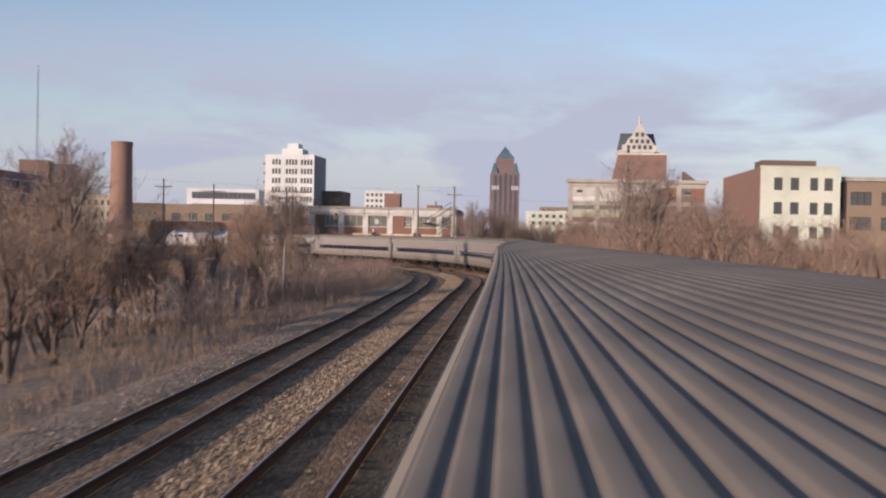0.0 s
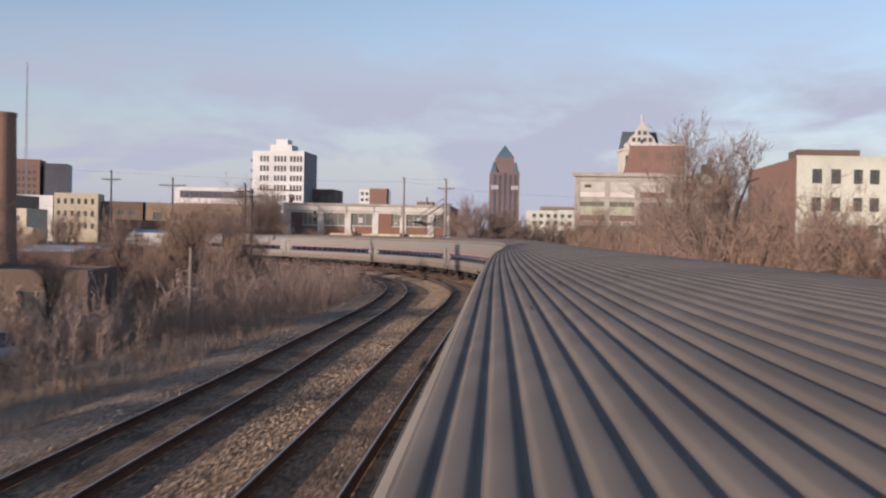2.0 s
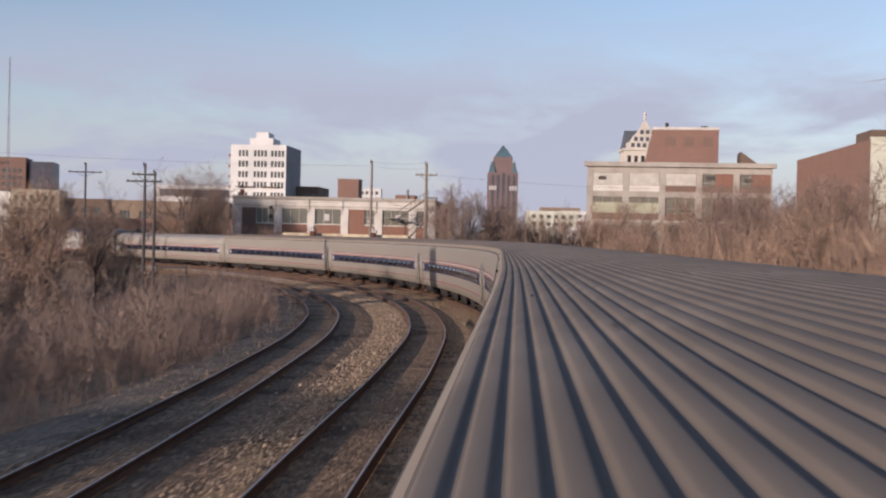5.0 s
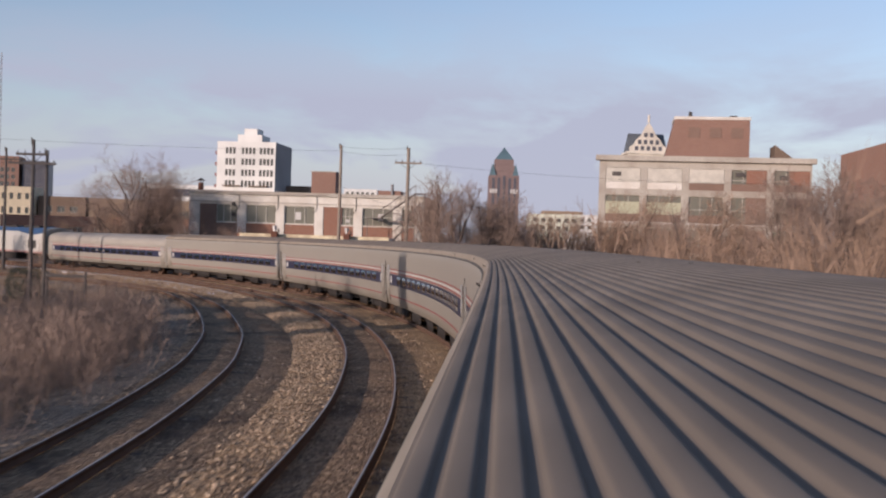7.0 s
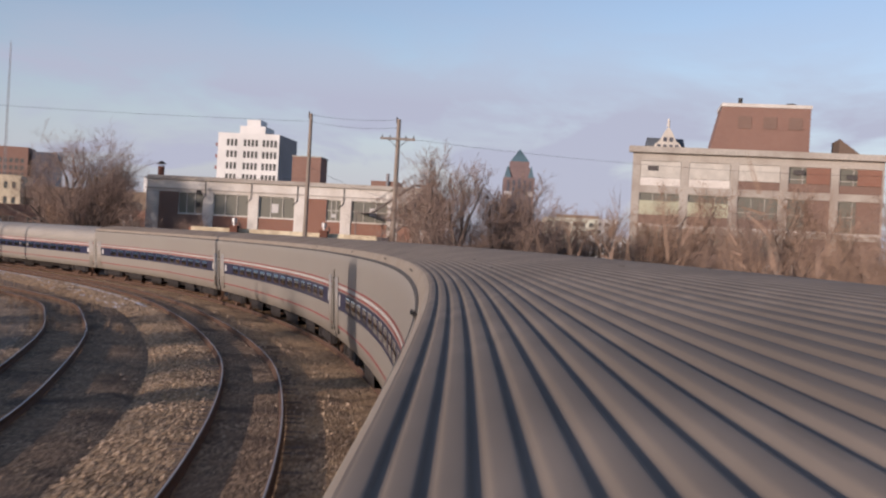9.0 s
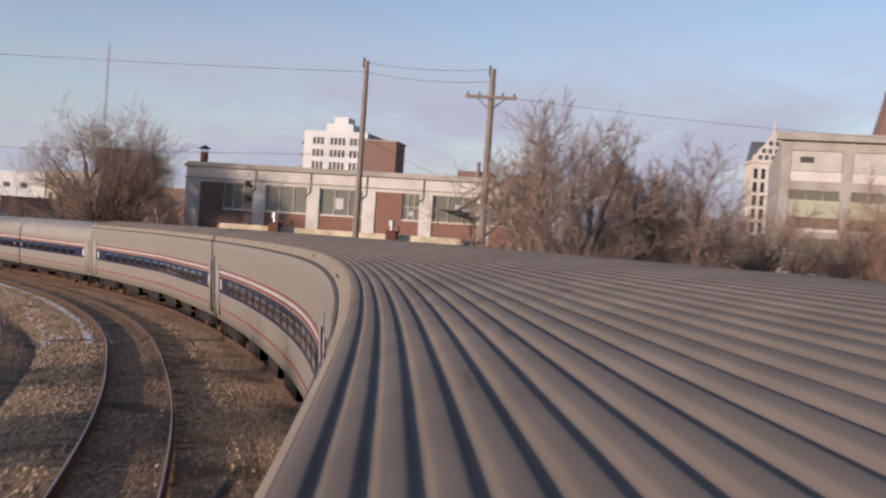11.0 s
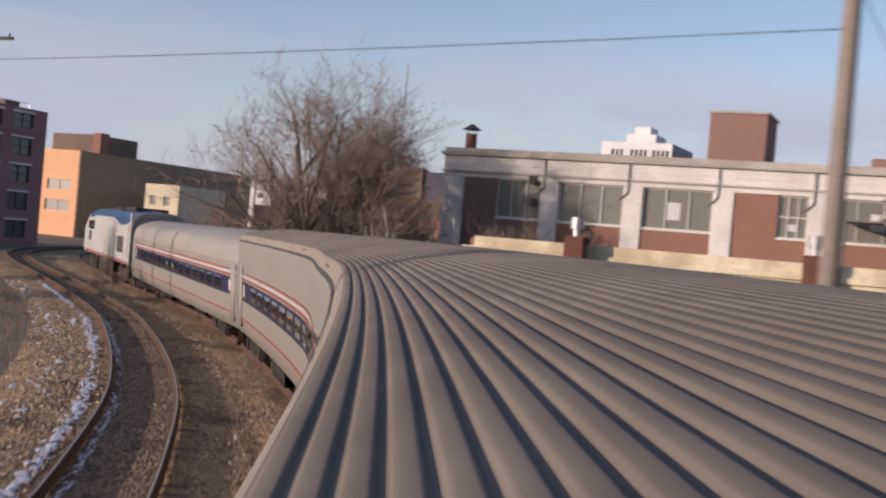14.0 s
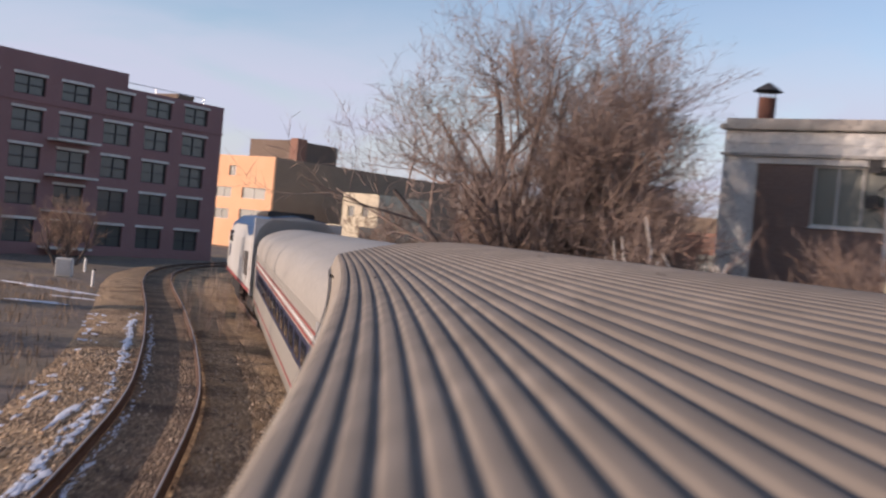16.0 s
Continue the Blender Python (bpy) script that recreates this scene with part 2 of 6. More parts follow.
M_brick_chim = brickwork("chimney_brick", (0.345, 0.195, 0.14), (0.29, 0.155, 0.11), (0.33, 0.27, 0.22))
M_brick_tan = brickwork("tan_brick", (0.31, 0.225, 0.155), (0.26, 0.185, 0.125), (0.35, 0.29, 0.22))
M_orange = surf("orange_render", (0.78, 0.43, 0.245), 0.85, 0.07, 0.25, 4.0, 0.1, second=(0.70, 0.37, 0.20))
M_brown = surf("brown_cladding", (0.19, 0.135, 0.10), 0.85, 0.15, 0.2, 4.0, 0.1)
M_tar = surf("tar_roof", (0.10, 0.09, 0.085), 0.9, 0.2, 0.3, 6.0, 0.2)
M_board_green = surf("faded_green_board", (0.50, 0.50, 0.36), 0.85, 0.12, 0.3, 6.0, 0.1)
M_frame = surf("window_frame_paint", (0.58, 0.55, 0.48), 0.7, 0.1, 0.8, 12.0, 0.05)
# dark frame paint; on building cores it stands in for indoor darkness
M_frame_and_gloom = surf("dark_frame_and_gloom", (0.05, 0.048, 0.05), 0.6, 0.1, 0.8, 12.0, 0.05)
M_door = surf("rust_brown_door", (0.25, 0.125, 0.085), 0.75, 0.15, 0.4, 8.0, 0.1, second=(0.20, 0.095, 0.065))
M_pole = surf("weathered_pole", (0.29, 0.24, 0.195), 0.9, 0.25, 1.0, 25.0, 0.4)
M_pole_dark = surf("dark_pole", (0.095, 0.085, 0.08), 0.9, 0.25, 1.0, 25.0, 0.4)
M_galv = surf("galvanised", (0.50, 0.49, 0.48), 0.4, 0.1, 1.0, 16.0, 0.05, metal=0.6)
M_rustpipe = surf("rusty_stack", (0.17, 0.075, 0.05), 0.85, 0.35, 1.2, 16.0, 0.3)
M_stair = surf("weathered_stair_steel", (0.21, 0.18, 0.16), 0.75, 0.25, 1.0, 16.0, 0.1)
M_iron = surf("dark_iron", (0.06, 0.055, 0.05), 0.7, 0.25, 1.0, 16.0, 0.1)
M_wire = surf("wire", (0.04, 0.04, 0.042), 0.6, 0.1, 1.0, 16.0, 0.0)
M_snow = surf("old_snow", (0.80, 0.80, 0.83), 0.8, 0.08, 1.2, 12.0, 0.4)
M_slate = surf("slate_green_roof", (0.10, 0.17, 0.20), 0.7, 0.15, 0.05, 2.0, 0.0)
M_tower = surf("tower_granite", (0.23, 0.165, 0.155), 0.8, 0.15, 0.03, 1.0, 0.0)
M_tower_glass = surf("tower_glass_strip", (0.11, 0.11, 0.13), 0.4, 0.1, 0.03, 1.0, 0.0)
M_slate_grey = surf("grey_slate", (0.12, 0.135, 0.15), 0.7, 0.15, 0.05, 2.0, 0.0)
M_stone_pale = surf("pale_carved_stone", (0.70, 0.645, 0.55), 0.85, 0.1, 0.05, 1.0, 0.0)
M_cream_far = surf("cream_stone", (0.62, 0.53, 0.38), 0.85, 0.1, 0.05, 1.0, 0.0)


# ------------------------------------------------------------------ mesh tools
def thing(name, label, category, at=(0, 0, 0), turn=0.0, group="", kind=""):
    ob = new(name)
    ob.matrix_basis = pose(at[0], at[1], at[2], 0, 0, turn)
    ob.empty_display_size = 0.2
    return tagged(ob, label, category, group, kind)


def part(name, bm, material, parent=None, label=""):
    me = bpy.data.meshes.new(name)
    bm.to_mesh(me)
    bm.free()
    me.materials.append(material)
    ob = new(name, me)
    ob.parent = parent
    if label:
        ob["label"] = label
    return ob


def arrays(name, verts, quads, material, parent=None, label="", smooth=False):
    me = bpy.data.meshes.new(name)
    verts = np.asarray(verts, dtype=np.float32)
    sets = [np.asarray(q, dtype=np.int32) for q in (quads if isinstance(quads, tuple) else (quads,))]
    sets = [q for q in sets if len(q)]
    starts, done = [], 0
    for q in sets:
        starts.append(done + np.arange(0, q.size, q.shape[1], dtype=np.int32))
        done += q.size
    starts = np.concatenate(starts).astype(np.int32)
    corners = np.concatenate([q.ravel() for q in sets]).astype(np.int32)
    me.vertices.add(len(verts))
    me.vertices.foreach_set("co", verts.ravel())
    me.loops.add(len(corners))
    me.loops.foreach_set("vertex_index", corners)
    me.polygons.add(len(starts))
    me.polygons.foreach_set("loop_start", starts)
    me.update(calc_edges=True)
    me.validate()
    if smooth:
        me.polygons.foreach_set("use_smooth", np.ones(len(starts), dtype=bool))
    me.materials.append(material)
    ob = new(name, me)
    ob.parent = parent
    if label:
        ob["label"] = label
    return ob


def box(bm, x0, x1, y0, y1, z0, z1, bevel=0.0):
    m = Matrix.LocRotScale(((x0 + x1) / 2, (y0 + y1) / 2, (z0 + z1) / 2), None, (abs(x1 - x0), abs(y1 - y0), abs(z1 - z0)))
    r = bmesh.ops.create_cube(bm, size=1.0, matrix=m)
    if bevel:
        es = list({e for v in r["verts"] for e in v.link_edges})
        bmesh.ops.bevel(bm, geom=es, offset=bevel, segments=2, affect="EDGES")
    return bm


def boxes(*many, bevel=0.0):
    bm = bmesh.new()
    for b in many:
        box(bm, *b, bevel=bevel)
    return bm


def tube(bm, a, b, r0, r1=None, sides=10, caps=True):
    a, b = Vector(a), Vector(b)
    d = b - a
    m = Matrix.Translation((a + b) / 2) @ d.to_track_quat("Z", "Y").to_matrix().to_4x4()
    bmesh.ops.create_cone(bm, cap_ends=caps, segments=sides, radius1=r0, radius2=r0 if r1 is None else r1, depth=d.length, matrix=m)
    return bm


def pierced(bm, u0, u1, z0, z1, v0, v1, holes):
    """A wall from u0 to u1 and z0 to z1, v0 to v1 thick, with real openings (a, b, c, d)."""
    us = sorted({u0, u1, *[h[0] for h in holes], *[h[1] for h in holes]})
    zs = sorted({z0, z1, *[h[2] for h in holes], *[h[3] for h in holes]})
    nu, nz = len(us) - 1, len(zs) - 1

    def solid(i, j):
        if not (0 <= i < nu and 0 <= j < nz):
            return False
        cu, cz = (us[i] + us[i + 1]) / 2, (zs[j] + zs[j + 1]) / 2
        return not any(h[0] < cu < h[1] and h[2] < cz < h[3] for h in holes)

    made = {}

    def at(i, j, k):
        if (i, j, k) not in made:
            made[i, j, k] = bm.verts.new((us[i], (v0, v1)[k], zs[j]))
        return made[i, j, k]

    for i in range(nu):
        for j in range(nz):
            if not solid(i, j):
                continue
            bm.faces.new((at(i, j, 0), at(i + 1, j, 0), at(i + 1, j + 1, 0), at(i, j + 1, 0)))
            bm.faces.new((at(i, j, 1), at(i, j + 1, 1), at(i + 1, j + 1, 1), at(i + 1, j, 1)))
            for di, dj, p, q in ((-1, 0, (i, j + 1), (i, j)), (1, 0, (i + 1, j), (i + 1, j + 1)), (0, -1, (i, j), (i + 1, j)), (0, 1, (i + 1, j + 1), (i, j + 1))):
                if not solid(i + di, j + dj):
                    bm.faces.new((at(*q, 0), at(*p, 0), at(*p, 1), at(*q, 1)))
    bmesh.ops.recalc_face_normals(bm, faces=bm.faces)
    return bm


def window(parent, a, b, c, d, v=0.12, cols=2, rows=1, bar=0.06, fm=None, gm=None, name="window", sill=False):
    """A frame with its bars, and a pane behind it."""
    bm = bmesh.new()
    loops = []
    for y in (v, v + 0.08):
        for e in (0.0, bar):
            loops.append([bm.verts.new(p) for p in ((a + e, y, c + e), (b - e, y, c + e), (b - e, y, d - e), (a + e, y, d - e))])
    for i, j in ((0, 1), (1, 3), (3, 2), (2, 0)):
        for k in range(4):
            bm.faces.new((loops[i][k], loops[i][(k + 1) % 4], loops[j][(k + 1) % 4], loops[j][k]))
    bmesh.ops.recalc_face_normals(bm, faces=bm.faces)
    w = part(name, bm, fm or M_frame, parent)
    for i in range(1, cols):
        x = a + (b - a) * i / cols
        part("mullion", boxes((x - bar / 2, x + bar / 2, v + 0.005, v + 0.07, c + bar, d - bar)), fm or M_frame, w)
    for i in range(1, rows):
        z = c + (d - c) * i / rows
        part("transom", boxes((a + bar, b - bar, v + 0.01, v + 0.06, z - bar / 2, z + bar / 2)), fm or M_frame, w)
    part("pane", boxes((a + bar * 0.5, b - bar * 0.5, v + 0.09, v + 0.11, c + bar * 0.5, d - bar * 0.5)), gm or M_glass, w)
    if sill:
        part("window_sill", boxes((a - 0.1, b + 0.1, -0.08, 0.1, c - 0.14, c - 0.005)), M_frame, w)
    return w


# ------------------------------------------------------------------ lines of the tracks
def rounded(p, n=8):
    """A smooth curve through all the points."""
    out = []
    for i in range(len(p) - 1):
        a, b = p[max(i - 1, 0)], p[min(i + 2, len(p) - 1)]
        f = np.linalg.norm(p[i + 1] - p[i])
        m0 = (p[i + 1] - a) * f / max(np.linalg.norm(p[i] - a) + f, f)
        m1 = (b - p[i]) * f / max(np.linalg.norm(b - p[i + 1]) + f, f)
        for k in range(n):
            t = k / n
            out.append((2 * t ** 3 - 3 * t ** 2 + 1) * p[i] + (t ** 3 - 2 * t ** 2 + t) * m0 + (3 * t ** 2 - 2 * t ** 3) * p[i + 1] + (t ** 3 - t ** 2) * m1)
    return np.array(out + [p[-1]])


def smooth_line(points, step=1.0, passes=40, curve=False):
    p = np.array(points, float)
    if curve:
        p = rounded(p)
    s = np.concatenate([[0], np.cumsum(np.linalg.norm(np.diff(p[:, :2], axis=0), axis=1))])
    q = np.arange(0, s[-1], step)
    out = np.stack([np.interp(q, s, p[:, k]) for k in range(p.shape[1])], -1)
    for _ in range(passes):
        out[1:-1] = out[1:-1] * 0.5 + (out[:-2] + out[2:]) * 0.25
    return out


class Line:
    def __init__(self, points, passes=40, curve=False):
        self.p = smooth_line(points, 1.0, passes, curve)
        d = np.linalg.norm(np.diff(self.p[:, :2], axis=0), axis=1)
        self.s = np.concatenate([[0], np.cumsum(d)])
        self.length = self.s[-1]
        t = np.gradient(self.p[:, :2], axis=0)
        self.t = t / np.linalg.norm(t, axis=1)[:, None]

    def at(self, s):
        k = [np.interp(s, self.s, self.p[:, i]) for i in range(self.p.shape[1])]
        tx, ty = np.interp(s, self.s, self.t[:, 0]), np.interp(s, self.s, self.t[:, 1])
        n = math.hypot(tx, ty)
        return k, tx / n, ty / n

    def near(self, x, y):
        return self.s[np.argmin((self.p[:, 0] - x) ** 2 + (self.p[:, 1] - y) ** 2)]


AHEAD = [(-58.5, 219.3), (-66.0, 228.5), (-71.5, 238.5), (-75.0, 250.0), (-77.5, 266.0), (-79.0, 290.0)]
MIDDLE = Line([(-9.6, -100.0), (-7.1, -60.0), (-1.65, 27.7), (0.1, 55.8), (1.3, 75.0), (2.2, 87.0), (2.75, 99.0), (2.75, 104.0), (2.3, 113.0), (1.55, 119.5),
               (0.7, 124.9), (-0.5, 131.0), (-2.8, 138.4), (-4.7, 143.8), (-8.9, 154.1), (-12.4, 161.1), (-17.6, 169.6), (-22.6, 176.2),
               (-29.7, 184.7), (-37.0, 191.9), (-45.5, 199.9), (-57.3, 210.6), (-64.5, 217.8), (-71.5, 226.8), (-76.5, 237.5), (-79.5, 250.0), (-81.8, 266.0), (-83.0, 290.0)], 12)
LEFT = Line([(-13.0, -100.0), (-10.8, -60.0), (-5.4, 28.0), (-4.6, 41.5), (-3.8, 53.0), (-3.4, 62.0), (-2.8, 72.0), (-2.2, 83.0), (-1.85, 96.0), (-1.9, 101.0),
             (-2.4, 110.0), (-4.0, 120.5), (-6.3, 130.0), (-8.4, 137.6), (-13.2, 150.3), (-19.0, 158.5), (-26.5, 166.0), (-36.0, 173.5), (-48.0, 181.0), (-64.0, 189.0)], 12)
# x, y and cant of the train's own line, set off sideways from the camera's path
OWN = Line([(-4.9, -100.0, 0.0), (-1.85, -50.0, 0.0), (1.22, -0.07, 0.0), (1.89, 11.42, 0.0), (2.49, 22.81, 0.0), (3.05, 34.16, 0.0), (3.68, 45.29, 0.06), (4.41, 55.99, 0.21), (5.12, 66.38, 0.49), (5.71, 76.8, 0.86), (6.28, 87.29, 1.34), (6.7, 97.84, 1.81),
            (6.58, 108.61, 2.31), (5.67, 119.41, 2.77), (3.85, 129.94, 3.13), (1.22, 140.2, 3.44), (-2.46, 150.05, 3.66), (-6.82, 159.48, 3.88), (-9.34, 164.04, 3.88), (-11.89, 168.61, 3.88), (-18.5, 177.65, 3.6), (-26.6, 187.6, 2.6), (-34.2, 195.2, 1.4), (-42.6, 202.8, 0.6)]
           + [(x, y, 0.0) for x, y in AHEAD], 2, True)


def sweep(profile, line, s0, s1, step=1.0, straight=False, closed=False, z=0.0, cant=True, lift=0.0):
    """Verts and quads of a profile of (right, up) points drawn along a line."""
    n = max(1, int(math.ceil((s1 - s0) / step)))
    prof = np.array(profile, float)
    m = len(prof)
    verts = []
    ka, ax, ay = line.at(s0)
    kb, bx, by = line.at(s1)
    for i in range(n + 1):
        f = i / n
        k, tx, ty = line.at(s0 + (s1 - s0) * f)
        if straight:
            k = [u + (v - u) * f for u, v in zip(ka, kb)]
            d = math.hypot(kb[0] - ka[0], kb[1] - ka[1])
            tx, ty = (kb[0] - ka[0]) / d, (kb[1] - ka[1]) / d
        c = radians(k[2]) if (cant and len(k) > 2) else 0.0
        u = prof[:, 0] * math.cos(c) - prof[:, 1] * math.sin(c)
        w = prof[:, 0] * math.sin(c) + prof[:, 1] * math.cos(c)
        verts.append(np.stack([k[0] + u * ty, k[1] - u * tx, z + w + lift * math.sin(c)], -1))
    verts = np.concatenate(verts)
    quads = []
    for i in range(n):
        for j in range(m if closed else m - 1):
            a, b = i * m + j, i * m + (j + 1) % m
            quads.append((a, b, b + m, a + m))
    return verts, quads

# ------------------------------------------------------------------ ground and tracks
def bed_distance(x, y):
    d = np.full(np.shape(x), 1e9)
    for ln in (MIDDLE, LEFT, OWN):
        for px, py in ln.p[::3, :2]:
            d = np.minimum(d, (x - px) ** 2 + (y - py) ** 2)
    return np.sqrt(d)


def ground_height(x, y):
    """The land falls away beside the railway and rises a little again."""
    d = bed_distance(x, y)
    f = np.clip((d - 4.5) / 9.0, 0, 1)
    f = f * f * (3 - 2 * f)
    bumps = 0.12 * np.sin(x * 0.7 + y * 0.31) * np.sin(y * 0.53 - x * 0.2) + 0.05 * np.sin(x * 2.3) * np.sin(y * 1.9)
    near_town = np.clip((y - 150) / 40, 0, 1)
    return -0.62 + 0.27 * near_town - f * (1.3 - 1.1 * near_town) + bumps * np.clip((d - 3) / 4, 0, 1)


def spaced(lo, hi, inner_lo, inner_hi, step):
    inner = np.arange(inner_lo, inner_hi + step, step)
    up, v, g = [], inner_hi, step
    while v < hi:
        g *= 1.5
        v += g
        up.append(v)
    down, v, g = [], inner_lo, step
    while v > lo:
        g *= 1.5
        v -= g
        down.append(v)
    return np.array(down[::-1] + list(inner) + up)


gx, gy = spaced(-4000, 4000, -70, 75, 1.6), spaced(-1500, 4500, -40, 260, 1.6)
GX, GY = np.meshgrid(gx, gy)
GZ = ground_height(GX, GY)
gi = np.arange(GX.size).reshape(GX.shape)
ground = arrays("ground", np.stack([GX.ravel(), GY.ravel(), GZ.ravel()], -1),
                np.stack([gi[:-1, :-1].ravel(), gi[:-1, 1:].ravel(), gi[1:, 1:].ravel(), gi[1:, :-1].ravel()], -1), M_soil, smooth=True)
tagged(ground, "brown winter soil with dead grass around the railway", "ground", kind="structure")

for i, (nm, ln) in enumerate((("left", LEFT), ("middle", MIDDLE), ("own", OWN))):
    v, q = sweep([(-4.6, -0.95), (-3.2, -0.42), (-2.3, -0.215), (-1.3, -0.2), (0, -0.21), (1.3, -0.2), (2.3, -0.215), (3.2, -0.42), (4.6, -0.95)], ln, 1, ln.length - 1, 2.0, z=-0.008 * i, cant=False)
    bed = arrays("track_bed", v, q, M_ballast_dark_shaded if nm == "left" else M_ballast, smooth=True)
    tagged(bed, "brown-grey ballast bed of crushed stone under the rails", "ballast", kind="structure")
    if nm != "own":
        # strip between the rails: brown ballast plus the rails' shade, put into the colour
        v, q = sweep([(-0.70, -0.203), (0, -0.2), (0.70, -0.203)], ln, 1, ln.length - 1, 2.0, z=0.006, cant=False)
        bed = arrays("track_bed", v, q, M_ballast_dark_shaded, smooth=True)
        tagged(bed, "dark brown ballast between a pair of rails with rail shade in its colour", "ballast", kind="structure")
    if nm == "left":
        v, q = sweep([(-4.9, -0.99), (-3.2, -0.405), (-2.3, -0.203), (-1.35, -0.196)], ln, 1, ln.length - 1, 2.0, cant=False)
        bed = arrays("track_bed", v, q, M_cinder, smooth=True)
        tagged(bed, "grey-brown cinder shoulder beside the outer track", "ballast", kind="structure")

RAIL = [(-0.07, -0.17), (-0.07, -0.155), (-0.012, -0.135), (-0.012, -0.05), (-0.036, -0.04), (-0.036, -0.004), (0.036, -0.004), (0.036, -0.04), (0.012, -0.05), (0.012, -0.135), (0.07, -0.155), (0.07, -0.17)]
HEAD = [(-0.018, -0.004), (-0.018, 0.0), (0.018, 0.0), (0.018, -0.004)]
tie_mesh = None
for nm, ln, zz, txt in (("left", LEFT, 0.0, "pair of worn steel rails on dark timber ties"), ("middle", MIDDLE, 0.0, "pair of worn steel rails on dark ties beside the train"), ("own", OWN, -0.03, "pair of steel rails under the standing train")):
    track = thing("railway_track", txt, "railway track", kind="structure")
    for side in (-0.752, 0.752):
        v, q = sweep([(u + side, w) for u, w in RAIL], ln, 2, ln.length - 2, 1.5, z=zz, cant=False, closed=True)
        r = arrays("rail", v, q, M_rust, track, "rusty rail web and foot")
        v, q = sweep([(u + side, w) for u, w in HEAD], ln, 2, ln.length - 2, 1.5, z=zz, cant=False, closed=True)
        arrays("rail_head", v, q, M_steel, r, "polished running surface")
    if tie_mesh is None:
        bm = boxes((-1.25, 1.25, -0.11, 0.11, -0.35, -0.203), bevel=0.01)
        tie_mesh = bpy.data.meshes.new("tie")
        bm.to_mesh(tie_mesh)
        bm.free()
        tie_mesh.materials.append(M_tie)
    if nm == "own":
        continue
    count = 0
    s = ln.near(-3, 16)
    while count < 290 and s < ln.length - 3:
        k, tx, ty = ln.at(s)
        o = new("tie", tie_mesh)
        o.parent = track
        o.matrix_basis = pose(k[0], k[1], zz + random.uniform(-0.03, 0.004), 0, 0, math.degrees(math.atan2(-tx, ty)) + random.uniform(-1.2, 1.2))
        s += 0.56
        count += 1

# crushed stone and straw lying on the beds
def scatter_stones(n, seed):
    rng = np.random.default_rng(seed)
    base = np.array([(1, 0, 0), (0, 1, 0), (-1, 0, 0), (0, -1, 0), (0, 0, 1), (0, 0, -1)], float)
    tri = np.array([(0, 1, 4), (1, 2, 4), (2, 3, 4), (3, 0, 4), (1, 0, 5), (2, 1, 5), (3, 2, 5), (0, 3, 5)])
    P = np.zeros((n, 3))
    for i in range(n):
        ln = MIDDLE if rng.random() < 0.75 else LEFT
        s = ln.near(0, 12) + rng.random() ** 1.2 * 190
        u = rng.uniform(-4.2, 2.9) if rng.random() < 0.5 else rng.uniform(-2.7, -1.0)
        k, tx, ty = ln.at(min(s, ln.length - 2))
        w = np.interp(abs(u), (0, 1.3, 2.3, 3.2, 4.6), (-0.21, -0.2, -0.215, -0.42, -0.95))
        P[i] = (k[0] + u * ty, k[1] - u * tx, w + 0.004)
    size = 0.012 + 0.05 * rng.random(n) ** 2.2
    jit = rng.uniform(0.6, 1.3, (n, 6, 1))
    ang = rng.uniform(0, 6.28, n)
    V = base[None] * jit * size[:, None, None]
    V[:, :, 2] *= 0.7
    x = V[:, :, 0] * np.cos(ang)[:, None] - V[:, :, 1] * np.sin(ang)[:, None]
    y = V[:, :, 0] * np.sin(ang)[:, None] + V[:, :, 1] * np.cos(ang)[:, None]
    V = np.stack([x, y, V[:, :, 2]], -1) + P[:, None, :]
    Q = (tri[None] + 6 * np.arange(n)[:, None, None]).reshape(-1, 3)
    return V.reshape(-1, 3), Q


v, q = scatter_stones(60000, 3)
tagged(arrays("ballast_stones", v, q, M_stone), "loose broken ballast stones between the rails", "gravel", kind="stuff")


def blades(points, height, rng, lean=0.5):
    n = len(points)
    h = height * rng.uniform(0.5, 1.2, n)
    a = rng.uniform(0, 6.28, n)
    tilt = rng.uniform(0.1, lean, n)
    top = points + np.stack([np.cos(a) * tilt * h, np.sin(a) * tilt * h, h], -1)
    w = 0.012
    b = a + 1.57
    off = np.stack([np.cos(b) * w, np.sin(b) * w, 0 * b], -1)
    V = np.stack([points - off, points + off, top], 1).reshape(-1, 3)
    return V, np.arange(3 * n).reshape(-1, 3)


def strip_points(ln, s0, s1, u0, u1, n, rng, clump=0.25):
    m = max(1, n // 9)
    s, u = rng.uniform(s0, s1, m), rng.uniform(u0, u1, m)
    out = []
    for a, b in zip(s, u):
        k, tx, ty = ln.at(a)
        x, y = k[0] + b * ty, k[1] - b * tx
        for _ in range(9):
            out.append((x + rng.normal(0, clump), y + rng.normal(0, clump), 0))
    P = np.array(out)
    d = bed_distance(P[:, 0], P[:, 1])
    bed = np.interp(d, (0, 1.3, 2.3, 3.2, 4.6), (-0.23, -0.22, -0.235, -0.45, -1.0))
    P[:, 2] = np.maximum(bed, ground_height(P[:, 0], P[:, 1])) - 0.02
    return P


